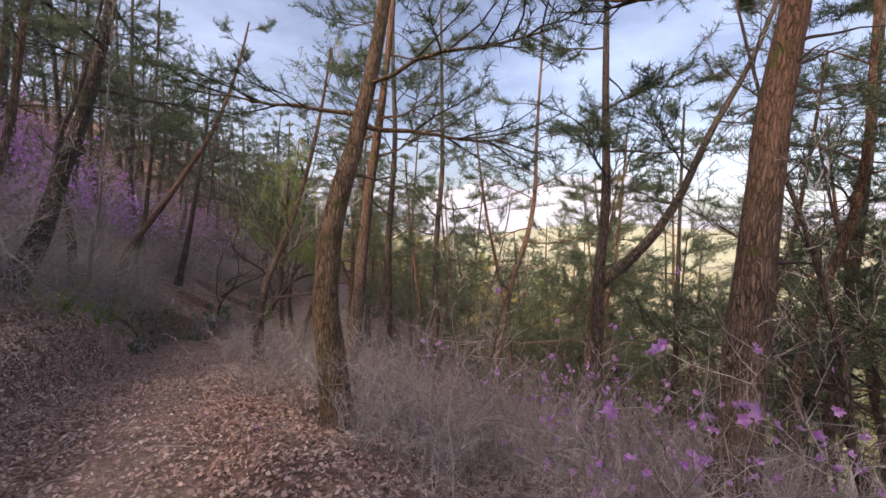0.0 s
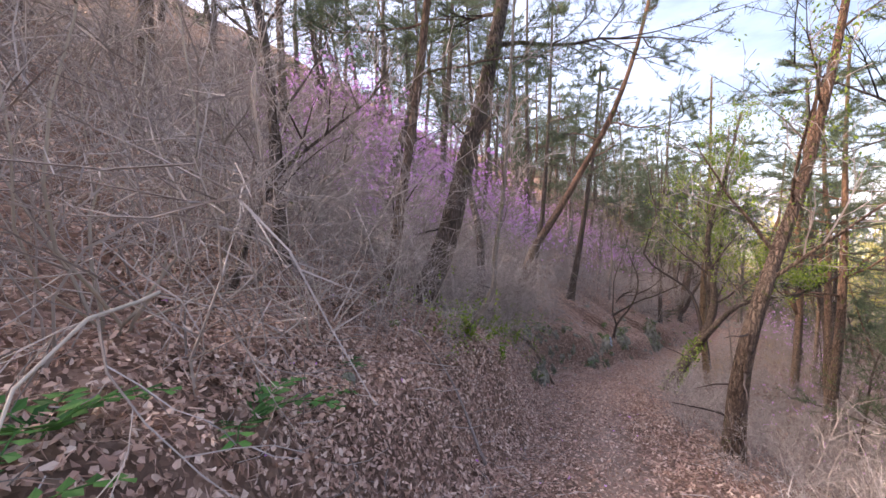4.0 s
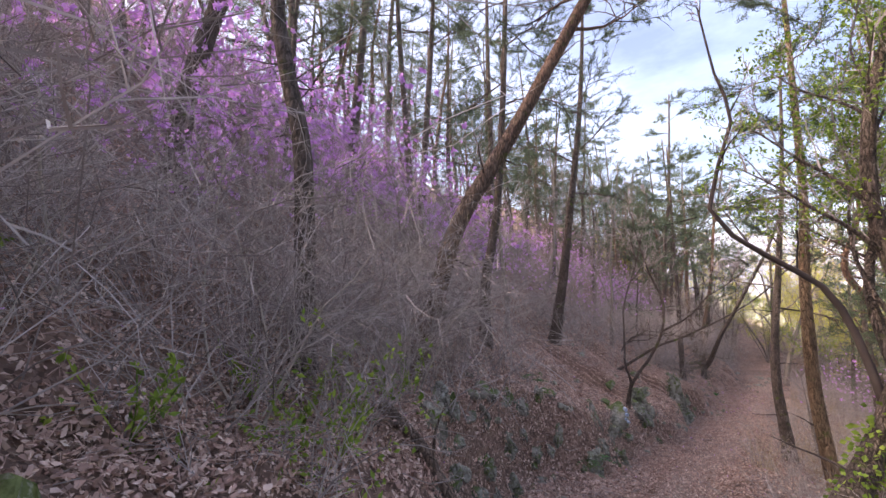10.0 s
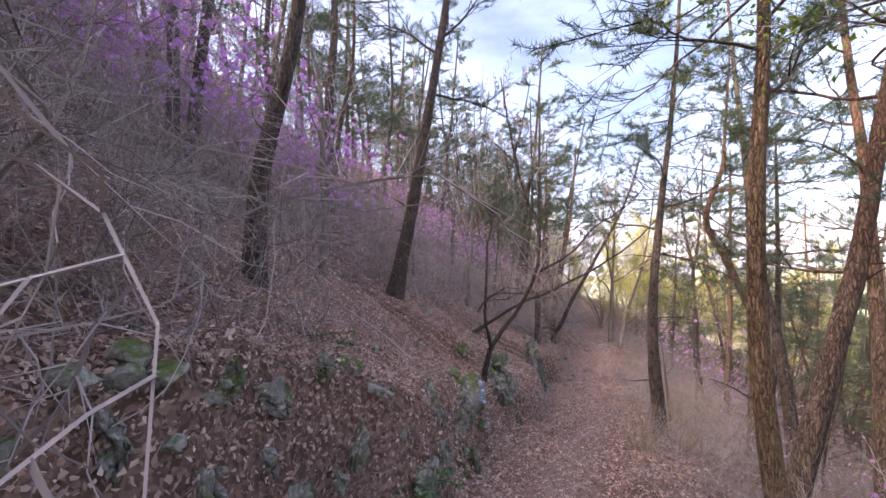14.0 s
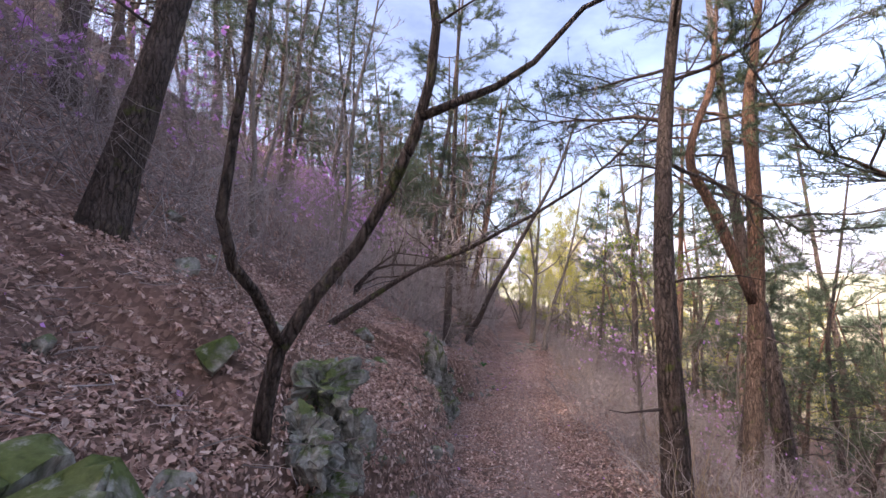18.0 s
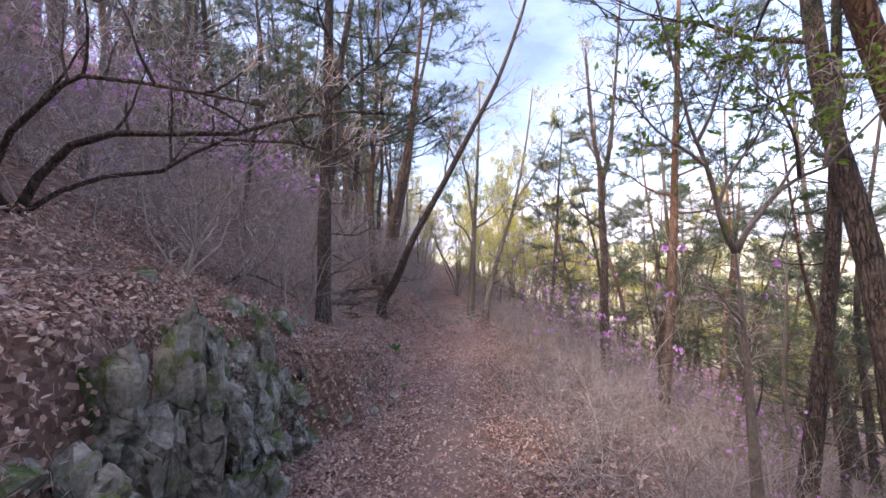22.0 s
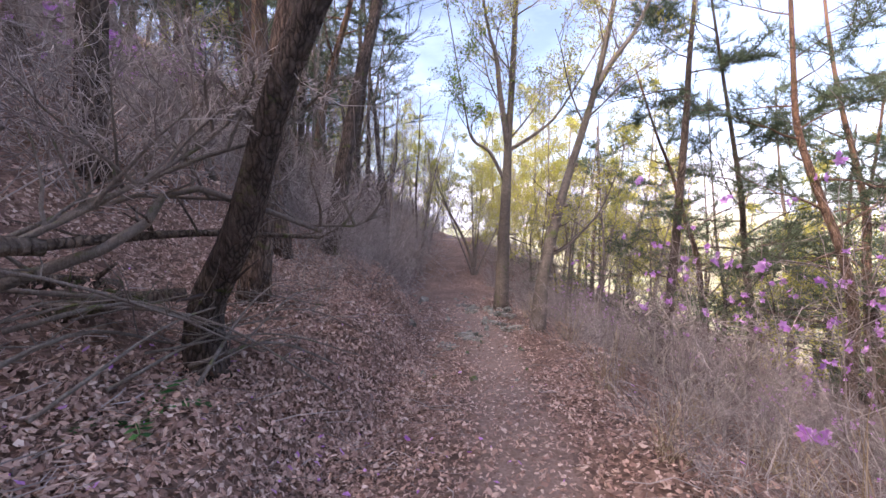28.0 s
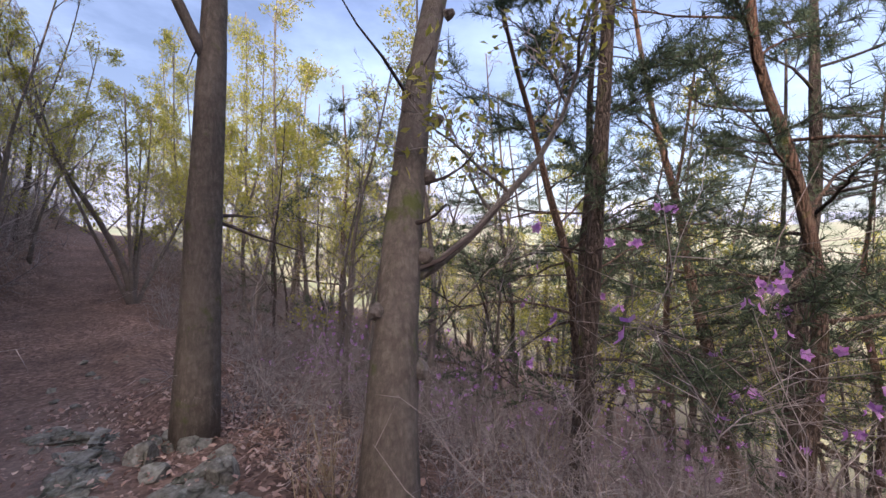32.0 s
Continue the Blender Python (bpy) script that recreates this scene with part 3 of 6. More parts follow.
DECI = dict(seg=(6, 4, 3, 2), bend=0.19, lift=0.05, lift2=0.05, depth=3, kids=(6, 4, 3), fwd=1.1, flat=False, **{"from": 0.2})


def limbs_of(tree, rng, axis, rad, kind, zs, n, reach, mats, leafy, size=1.0, style=None, joined=False):
    """Limbs from the stem's axis between the shares zs of its length, with twigs and foliage, as parts of the tree."""
    twigs, boughs, tips = Geo(), Geo(), []
    m_wood, m_leaf = mats
    for k in range(n):
        u = zs[0] + (zs[1] - zs[0]) * (k + rng.uniform(0.1, 0.9)) / n
        j = min(int(u * (len(axis) - 1)), len(axis) - 2)
        p = Vector(axis[j]).lerp(Vector(axis[j + 1]), u * (len(axis) - 1) - j)
        a = k * 2.4 + rng.uniform(-0.7, 0.7)
        el = rng.uniform(-0.1, 0.4) if kind == "pine" else rng.uniform(0.5, 1.2)
        d = Vector((math.cos(a) * math.cos(el), math.sin(a) * math.cos(el), math.sin(el)))
        length = reach * rng.uniform(0.6, 1.1) * (1.15 - 0.75 * (u - zs[0]) / max(zs[1] - zs[0], 0.01))
        wood = boughs if joined else Geo()
        branch(rng, wood, twigs, tips, p, d, length, max(rad[j] * 0.34, 0.012), 0, style or (PINE if kind == "pine" else DECI))
        if not joined:
            part("limb", wood, m_wood, tree, smooth=True)
    if joined:
        part("branchwork", boughs, m_wood, tree, smooth=True)["kind"] = "stuff"
    part("twig_spray", twigs, M_TWIG_DARK if kind == "pine" else M_TWIG, tree)["kind"] = "stuff"
    if leafy and m_leaf:
        g = Geo()
        for p, d in tips:
            if rng.random() < leafy:
                if kind == "pine":
                    tuft(g, rng, p, d, *((0.12, 40) if size < 1.4 else (0.15, 24) if size < 2 else (0.2, 17)))
                elif joined:
                    flecks(g, rng, p, d, 8, 0.036 * size)
                else:
                    spray(g, rng, p, d, 4, 0.055 * size)
        if g.v:
            part("crown", g, m_leaf, tree)["kind"] = "stuff"


def stem_axis(points, height):
    """The axis of a stem through the points, carried on upwards to the height, in places from its foot."""
    base = Vector(points[0])
    base.z = gz(base.x, base.y) - 0.12
    pts = [base] + [Vector(p) for p in points if p[2] > base.z + 0.3]
    while pts[-1].z - base.z < height - 0.4:
        d = (pts[-1] - pts[-2]).normalized()
        d = (d * 0.8 + Vector((0, 0, 0.3))).normalized()
        pts.append(pts[-1] + d * min(1.6, height - (pts[-1].z - base.z)))
    return base, [p - base for p in pts]


def stem(tree, rng, local, r, mat, name="trunk", top=0.22, flare=1.35):
    n = max(8, int(3 * sum((local[k + 1] - local[k]).length for k in range(len(local) - 1))))
    n = min(n, 34)
    axis = spline([tuple(p) for p in local], n)
    rad = [r * ((1 - u) + top * u) * (1 + (flare - 1) * math.exp(-u * n / 2.2)) for u in (k / (n - 1) for k in range(n))]
    g = Geo()
    g.tube(axis, rad, 14 if r > 0.06 else 8, 0.06, rng)
    part(name, g, mat, tree, smooth=True)
    return axis, rad


def tree(name, label, points, r, height, kind, mat, seed, zs=(0.35, 0.98), n=14, reach=2.0, leaf=None, leafy=1.0, dead=4, size=1.0, group="", style=None):
    """A tree by the trail, or with a group a pattern tree of the wood, whose boughs are one part."""
    rng = random.Random(seed)
    base, local = stem_axis(points, height)
    ob = tagged(new(name), label, "tree", group)
    ob.location = base
    axis, rad = stem(ob, rng, local, r, mat)
    limbs_of(ob, rng, axis, rad, kind, zs, n, reach, (mat, leaf), leafy, size, style or ((FAR_DECI if kind == "deci" else WOOD_PINE) if group else None), bool(group))
    for _ in range(0 if group else dead):  # bare stubs under the crown
        lowest = max(1, len(axis) // 7)
        j = rng.randrange(lowest, max(lowest + 1, int(len(axis) * zs[0]) + 1))
        a = rng.uniform(0, 6.28)
        g = Geo()
        pts = wander(rng, axis[j], (math.cos(a), math.sin(a), rng.uniform(-0.2, 0.4)), rng.uniform(0.25, 0.9), 4, 0.3)
        g.tube(pts, [max(rad[j] * 0.16, 0.008) * (1 - 0.2 * k) for k in range(5)], 5)
        part("dead_branch", g, M_TWIG_DARK, ob)
    return ob


def side_stem(ob, seed, points, r, mat, kind, n=6, reach=1.3, leaf=None, leafy=0.8, grow=2.5, zs=(0.3, 1.0)):
    """A second stem or great limb of a tree that stands already."""
    rng = random.Random(seed)
    b = ob.location
    loc = [Vector(p) - b for p in points]
    if grow:
        d = (loc[-1] - loc[-2]).normalized()
        loc.append(loc[-1] + (d * 0.8 + Vector((0, 0, 0.4))).normalized() * grow)
    axis, rad = stem(ob, rng, loc, r, mat, "limb", 0.25, 1.0)
    limbs_of(ob, rng, axis, rad, kind, zs, n, reach, (mat, leaf), leafy)


# trees that stand by the trail, from its start to its end
tree("pine_tree", "old pine with thick plated bark, sunlit at its foot", [(1.86, -0.88, -0.4), (1.66, -0.94, 0.5), (1.56, -0.95, 1.25), (1.6, -0.98, 2.0), (1.7, -1.02, 2.5), (1.87, -1.0, 3.0), (2.1, -1.0, 4.0)], 0.165, 9.5, "pine", M_OLD, 11, (0.55, 0.98), 12, 2.2, M_NEEDLE, 0.9, 5)
tree("pine_tree", "slender red pine with ruddy upper bark", [(3.74, 1.65, -0.9), (3.89, 1.61, 0.58), (3.96, 1.59, 1.71), (4.06, 1.57, 2.83), (4.19, 1.53, 3.87), (4.29, 1.5, 4.76)], 0.14, 10.5, "pine", M_PINE, 12, (0.5, 0.98), 12, 2.0, M_NEEDLE)
tree("pine_tree", "tall red pine with ruddy bark and broken stubs", [(4.2, -4.3, -1.2), (4.28, -4.35, 0.89), (4.32, -4.41, 2.15), (4.38, -4.46, 3.28), (4.48, -4.58, 4.39)], 0.21, 12, "pine", M_PINE, 13, (0.45, 0.98), 14, 2.4, M_NEEDLE)
tree("leaning_tree", "thick leaning tree at the trail's lower edge", [(3.4, 4.72, -1.35), (3.35, 4.6, -0.6), (3.28, 4.4, 0.1), (3.38, 4.3, 0.8), (3.72, 4.42, 1.5), (4.15, 4.55, 2.4)], 0.12, 8.0, "deci", M_PINE, 43, (0.42, 0.98), 9, 1.9, M_LIME, 0.3, 4)
forked = tree("pine_tree", "forked pine with one limb bending far out", [(5.13, -2.62, -1.55), (5.07, -2.55, -0.3), (5.05, -2.52, 1.35), (5.1, -2.55, 2.6), (5.08, -2.5, 3.8)], 0.105, 7.5, "pine", M_PINE_DARK, 14, (0.45, 0.98), 11, 1.8, M_NEEDLE, 0.9, 3)
side_stem(forked, 15, [(5.06, -2.53, 1.3), (5.5, -2.98, 1.9), (5.9, -3.3, 2.6), (6.1, -3.6, 3.5), (6.6, -4.1, 4.9)], 0.085, M_PINE_DARK, "pine", 6, 1.5, M_NEEDLE)
tree("pine_tree", "dark pine with dense flat boughs", [(9.9, -5.0, -3.0), (10.17, -5.22, -0.68), (10.3, -5.36, 1.52), (10.41, -5.48, 4.0), (10.46, -5.53, 6.11)], 0.16, 11, "pine", M_PINE_DARK, 16, (0.3, 0.98), 18, 2.6, M_NEEDLE)
tree("pine_tree", "dark pine with flaking bark entwined by creepers on the bank", [(-0.62, 5.76, 0.4), (-0.19, 5.74, 1.73), (0.12, 5.73, 2.98), (0.31, 5.73, 3.63)], 0.17, 10, "pine", M_PINE_DARK, 17, (0.42, 0.98), 13, 2.2, M_NEEDLE, 0.9, 6)
tree("young_tree", "thin grey young tree leaning over the bank", [(-0.07, 4.64, 0.1), (0.17, 4.63, 0.45), (0.33, 4.63, 0.97), (0.37, 4.62, 1.44), (0.47, 4.62, 2.15), (0.53, 4.62, 2.95)], 0.042, 6, "deci", M_GREY, 18, (0.35, 0.98), 9, 1.4, None, 0, 2)
tree("pine_tree", "pine leaning over the slope with creepers on its bark", [(1.6, 11.15, -0.35), (1.96, 11.07, 0.45), (2.24, 11.03, 1.36), (2.87, 10.93, 2.4), (3.54, 10.83, 3.58), (4.3, 10.75, 5.0)], 0.135, 10, "pine", M_PINE, 19, (0.5, 0.98), 11, 2.0, M_NEEDLE, 0.8, 4)
tree("pine_tree", "brown pine trunk behind bare twigs high on the bank", [(-1.06, 4.77, 0.84), (-0.93, 4.85, 1.26), (-0.87, 4.89, 1.69), (-0.8, 4.93, 2.25), (-0.6, 5.0, 3.6)], 0.09, 9, "pine", M_PINE, 64, (0.5, 0.98), 11, 1.8, M_NEEDLE, 0.9, 5)
tree("pine_tree", "straight dark pine on the leafy bank", [(5.35, 17.72, -0.9), (5.5, 17.72, -0.1), (5.68, 17.7, 0.9), (5.85, 17.68, 2.0), (6.05, 17.65, 3.44), (6.3, 17.6, 5.2)], 0.16, 10.5, "pine", M_PINE_DARK, 20, (0.5, 0.98), 12, 2.0, M_NEEDLE, 0.8, 3)
ivied = tree("old_tree", "crooked tree with an ivy-grown leaning foot beside the trail", [(5.15, 9.55, -2.0), (5.55, 9.64, -1.5), (5.98, 9.72, -1.05), (6.27, 9.68, -0.43), (6.42, 9.66, 0.28), (6.25, 9.69, 1.36), (6.37, 9.67, 2.33), (6.64, 9.63, 3.19)], 0.13, 7.0, "deci", M_PINE_DARK, 21, (0.4, 0.98), 17, 2.1, M_LIME, 1.6, 3)
ivy_rng = random.Random(77)
g = Geo()
for k in range(520):
    u = ivy_rng.random() ** 1.3
    p = Vector((5.15, 9.55, -2.05)).lerp(Vector((6.15, 9.7, -0.75)), u) - ivied.location
    d = rand_dir(ivy_rng)
    d.z = d.z * 0.6 + 0.15
    p += d * ivy_rng.uniform(0.10, 0.22)
    w = (d + Vector((0, 0, -0.6))).normalized()
    g.leaf(p, w, w.cross(rand_dir(ivy_rng)).normalized(), ivy_rng.uniform(0.04, 0.075), 0.05, 0.15)
part("ivy", g, M_LIME, ivied, "bright green ivy round the foot")["kind"] = "stuff"
side_stem(ivied, 22, [(6.2, 9.75, -0.74), (6.1, 9.86, 0.01), (5.86, 9.91, 0.5), (5.37, 9.98, 0.83), (4.87, 10.06, 1.34), (5.16, 10.01, 2.29), (5.04, 10.03, 2.87)], 0.04, M_TWIG_DARK, "deci", 5, 0.9, None, 0, 0.8)
side_stem(ivied, 23, [(6.0, 9.75, -1.0), (6.25, 9.3, -0.3), (6.6, 9.1, 0.15), (7.2, 9.0, 0.35), (7.8, 8.9, 0.4)], 0.075, M_PINE_DARK, "deci", 8, 1.2, M_LIME, 1.2, 1.0)
side_stem(ivied, 24, [(6.3, 9.69, -0.45), (6.55, 10.1, 0.4), (7.0, 10.4, 1.1), (7.2, 10.5, 2.2)], 0.06, M_PINE_DARK, "deci", 9, 1.4, M_LIME, 1.4, 1.2)
tree("pine_tree", "straight pale-barked pine lit by the low sun", [(7.84, 12.09, -2.75), (7.69, 12.14, -1.13), (7.71, 12.13, 0.51), (7.82, 12.09, 1.94), (7.85, 12.08, 3.41)], 0.115, 10, "pine", M_OLD, 25, (0.5, 0.98), 12, 2.0, M_NEEDLE, 0.8, 4)
tree("pine_tree", "slim straight pine at the trail's edge", [(9.95, 15.42, -3.3), (9.85, 15.4, -2.4), (9.8, 15.43, -1.5), (10.0, 15.57, -0.5), (10.27, 15.7, 0.5), (10.45, 15.72, 1.5), (10.6, 15.62, 3.0)], 0.12, 9.5, "pine", M_PINE_DARK, 26, (0.45, 0.98), 12, 2.0, M_NEEDLE, 0.9, 5)
tree("pine_tree", "leaning red pine with orange bark in the sun", [(8.85, 12.7, -3.3), (9.04, 12.62, -2.69), (9.56, 12.44, -0.95), (9.85, 12.34, 0.02), (10.19, 12.22, 1.68), (10.55, 12.09, 3.23)], 0.14, 10.5, "pine", M_PINE, 27, (0.45, 0.98), 13, 2.2, M_NEEDLE)
fork2 = tree("pine_tree", "red pine forking low into two stems", [(14.4, 16.74, -4.6), (14.54, 16.65, -1.54), (14.55, 16.64, 0.54), (14.5, 16.67, 2.18), (14.61, 16.6, 3.12)], 0.17, 10.5, "pine", M_PINE, 28, (0.5, 0.98), 14, 2.4, M_NEEDLE)
side_stem(fork2, 29, [(14.51, 16.66, -1.35), (13.95, 17.02, 0.26), (13.6, 17.24, 1.24), (13.94, 17.02, 2.54), (14.0, 16.99, 3.11)], 0.105, M_PINE, "pine", 7, 1.8, M_NEEDLE)
tree("pine_tree", "slim straight dark pine below the trail", [(16.5, 17.86, -5.1), (16.82, 17.61, -2.11), (16.88, 17.55, -0.22), (16.91, 17.53, 1.69)], 0.1, 9.5, "pine", M_PINE_DARK, 55, (0.42, 0.98), 13, 2.0, M_NEEDLE, 0.9, 8)
fork3 = tree("young_tree", "slender young tree forking into a wide Y", [(12.2, 17.2, -3.7), (12.13, 17.26, -2.9), (12.1, 17.28, -2.4), (12.05, 17.32, -1.74)], 0.036, 2.1, "deci", M_GREY, 56, (0.5, 0.9), 2, 0.5, None, 0, 1)
side_stem(fork3, 57, [(12.05, 17.32, -1.76), (11.99, 17.37, -1.58), (11.93, 17.42, -1.27), (11.84, 17.49, -0.98)], 0.02, M_GREY, "deci", 5, 0.7, M_LIME, 0.2, 1.2)
side_stem(fork3, 58, [(12.05, 17.32, -1.76), (12.15, 17.24, -1.55), (12.29, 17.12, -1.36), (12.49, 16.96, -1.23)], 0.018, M_GREY, "deci", 5, 0.7, M_LIME, 0.2, 1.0)
sapling = tree("young_tree", "dark forked young tree rooted beside a painted stone", [(6.44, 15.72, -2.5), (6.49, 15.55, -1.54), (6.87, 15.36, -0.92), (7.04, 15.08, -0.3), (7.09, 15.08, 0.37), (6.9, 15.2, 0.97), (6.75, 15.3, 1.7)], 0.042, 5.2, "deci", M_PINE_DARK, 30, (0.6, 0.98), 8, 1.2, None, 0, 1)
side_stem(sapling, 31, [(6.49, 15.55, -1.55), (6.33, 15.32, -1.28), (6.15, 15.08, -1.02), (6.19, 15.12, -0.4), (6.24, 15.15, 0.3), (6.54, 15.15, 1.1), (6.8, 15.15, 2.0)], 0.03, M_PINE_DARK, "deci", 5, 0.8, None, 0, 0.9, (0.6, 1.0))
side_stem(sapling, 32, [(7.04, 15.08, -0.32), (7.31, 15.0, -0.16), (7.59, 14.9, 0.02), (7.97, 14.75, 0.5), (8.35, 14.6, 0.72)], 0.026, M_PINE_DARK, "deci", 5, 0.8, None, 0, 0.7, (0.6, 1.0))
tree("leaning_tree", "bare tree arching low over the trail from the bank", [(7.7, 19.3, -1.9), (8.27, 18.89, -1.44), (8.8, 18.48, -1.0), (9.29, 18.09, -0.74), (9.75, 17.73, -0.42), (10.2, 17.39, -0.1), (11.0, 16.9, 0.6)], 0.045, 4.5, "deci", M_PINE_DARK, 33, (0.25, 0.98), 14, 1.3, None, 0, 2)
tree("pine_tree", "dark upright pine among shrubs on the bank", [(11.93, 22.65, -2.4), (11.92, 22.61, -0.99), (11.93, 22.6, 0.01), (11.95, 22.6, 2.0)], 0.12, 10, "pine", M_PINE_DARK, 34, (0.35, 0.98), 14, 2.2, M_NEEDLE)
tree("leaning_tree", "rough-barked tree leaning out over the trail", [(14.98, 26.0, -3.0), (15.15, 25.64, -2.4), (15.33, 25.22, -1.44), (15.83, 24.68, -0.1), (16.41, 24.12, 1.42), (16.85, 23.7, 2.6)], 0.125, 8.5, "deci", M_PINE_DARK, 35, (0.48, 0.98), 8, 1.8, None, 0, 4)
deci = tree("deciduous_tree", "bare dark-barked tree with two upright stems", [(19.5, 22.25, -5.1), (19.41, 22.33, -3.4), (19.42, 22.32, -1.99), (19.36, 22.37, -0.59), (19.37, 22.36, 0.22), (19.22, 22.5, 1.3), (19.1, 22.6, 2.8)], 0.125, 9, "deci", M_PINE_DARK, 36, (0.55, 0.98), 9, 1.8, M_YOUNG, 0.15, 4)
side_stem(deci, 37, [(19.37, 22.36, 0.2), (19.5, 22.25, 0.9), (19.6, 22.15, 2.4)], 0.08, M_PINE_DARK, "deci", 7, 1.5, None, 0, 3.0)
side_stem(deci, 38, [(19.35, 22.38, -1.05), (19.05, 22.64, -0.75), (18.77, 22.88, -0.38)], 0.035, M_PINE_DARK, "deci", 5, 0.9, None, 0, 0.8)
tree("pine_tree", "red pine with many flat side limbs", [(18.61, 20.48, -5.0), (18.73, 20.36, -1.83), (18.77, 20.33, 0.2), (18.81, 20.29, 2.04)], 0.115, 10, "pine", M_PINE, 38, (0.38, 0.98), 16, 2.2, M_NEEDLE, 0.9, 8)
tree("pine_tree", "thin dark pine with a hooked fork", [(22.53, 26.4, -5.33), (22.69, 26.28, -2.61), (22.81, 26.2, -0.22), (22.83, 26.18, 0.8), (22.9, 26.1, 2.5)], 0.085, 9, "pine", M_PINE_DARK, 39, (0.42, 0.98), 12, 1.9, M_NEEDLE, 0.9, 9)
left_of_pair = tree("deciduous_tree", "grey tree with rising limbs and young leaves", [(21.1, 29.22, -4.0), (21.2, 29.25, -2.5), (21.32, 29.3, -1.2), (21.4, 29.35, -0.5), (21.5, 29.35, 0.8)], 0.13, 10, "deci", M_PALE, 40, (0.42, 0.98), 11, 2.2, M_YOUNG, 0.7, 3)
knotty = tree("deciduous_tree", "knotty grey tree at the trail's edge", [(20.0, 27.28, -4.15), (20.18, 27.34, -3.4), (20.42, 27.4, -2.8), (20.72, 27.45, -2.1), (21.05, 27.48, -1.4), (21.4, 27.42, -0.5), (21.6, 27.3, 0.3)], 0.115, 9, "deci", M_PALE, 41, (0.46, 0.98), 9, 2.0, M_YOUNG, 0.6, 5)
tree("pine_tree", "crooked dark pine with flat boughs", [(25.17, 23.42, -6.5), (25.22, 23.33, -3.42), (25.31, 23.16, -1.87), (25.27, 23.24, -0.25), (25.23, 23.32, 1.09)], 0.12, 9.5, "pine", M_PINE_DARK, 42, (0.3, 0.98), 16, 2.3, M_NEEDLE, 1.0, 6)
side_stem(left_of_pair, 44, [(21.4, 29.35, -0.5), (21.25, 29.45, 0.6), (21.15, 29.5, 1.5), (21.0, 29.6, 2.1)], 0.075, M_GREY, "deci", 8, 1.6, M_YOUNG, 0.7)
side_stem(left_of_pair, 45, [(21.4, 29.33, -0.6), (21.9, 28.95, -0.2), (22.4, 28.6, 0.42)], 0.05, M_GREY, "deci", 7, 1.5, M_YOUNG, 0.8)
side_stem(left_of_pair, 46, [(21.3, 29.3, -1.35), (20.98, 29.5, -0.65), (20.68, 29.72, -0.4), (20.55, 29.82, 0.2)], 0.045, M_GREY, "deci", 7, 1.4, M_LIME, 0.8)
side_stem(knotty, 47, [(21.57, 27.32, 0.2), (21.85, 27.1, 0.8), (22.3, 26.8, 1.6)], 0.07, M_GREY, "deci", 7, 1.5, M_YOUNG, 0.6)
side_stem(knotty, 48, [(20.4, 27.4, -2.85), (20.6, 27.2, -2.7), (20.75, 27.0, -2.46), (20.9, 26.75, -2.12), (21.0, 26.6, -1.73)], 0.03, M_GREY, "deci", 6, 0.8, M_YOUNG, 0.2, 0.8)
knot_rng = random.Random(90)
for x, y, z in ((20.12, 27.2, -3.7), (20.3, 27.26, -3.2), (20.28, 27.46, -2.95), (20.48, 27.3, -2.7), (20.66, 27.35, -2.3), (20.85, 27.36, -1.95), (21.0, 27.56, -1.6), (21.15, 27.38, -1.2)):
    g = Geo()
    d = Vector((knot_rng.uniform(-1, 0.2), -1, knot_rng.uniform(-0.1, 0.4))).normalized()
    p = Vector((x, y, z)) - knotty.location
    g.tube([p, p + d * 0.03, p + d * 0.055], [0.042, 0.034, 0.018], 8, 0.2, knot_rng)
    part("knot", g, M_GREY, knotty, "dark knot")

# the spreading young tree where the trail goes out of sight
spread = tree("young_tree", "young tree of several spreading stems in yellow-green leaf", [(25.6, 35.2, -4.4), (25.5, 35.3, -3.4), (25.2, 35.6, -2.4), (24.7, 36.0, -1.2)], 0.075, 5.0, "deci", M_GREY, 49, (0.35, 0.98), 9, 1.4, M_YOUNG, 0.8, 0)
for k, (dx, dy) in enumerate([(-1.1, 0.5), (-0.4, -0.3), (0.5, 0.2), (1.3, -0.5), (0.9, 0.9)]):
    side_stem(spread, 50 + k, [(25.6, 35.2, -4.3), (25.6 + 0.25 * dx, 35.2 + 0.25 * dy, -3.5), (25.6 + 0.6 * dx, 35.2 + 0.6 * dy, -2.5), (25.6 + dx, 35.2 + dy, -1.2)], 0.05, M_GREY, "deci", 7, 1.3, M_YOUNG, 0.85, 1.4)
tree("pine_tree", "pale brown pine close behind the leaning tree", [(15.48, 26.93, -3.2), (15.63, 26.81, -1.38), (15.83, 26.64, -0.06), (15.95, 26.55, 0.67)], 0.12, 9.5, "pine", M_PINE, 60, (0.45, 0.98), 12, 2.0, M_NEEDLE, 0.9, 5)

# low crooked trees whose bare boughs reach over the bank
low = tree("crooked_tree", "low crooked tree with long bare boughs over the bank", [(8.75, 21.1, -1.6), (9.02, 20.9, -1.03), (9.42, 20.57, -0.85), (10.03, 20.08, -0.87), (10.57, 19.64, -0.69), (11.05, 19.26, -0.7)], 0.032, 1.0, "deci", M_PINE_DARK, 320, (0.3, 0.98), 8, 0.8, None, 0, 0)
side_stem(low, 321, [(8.78, 21.0, -1.5), (8.7, 20.6, -1.2), (9.07, 20.09, -0.76), (9.23, 19.96, -0.67), (9.7, 19.58, -0.76), (10.09, 19.26, -0.86)], 0.026, M_PINE_DARK, "deci", 7, 0.8, None, 0, 0)
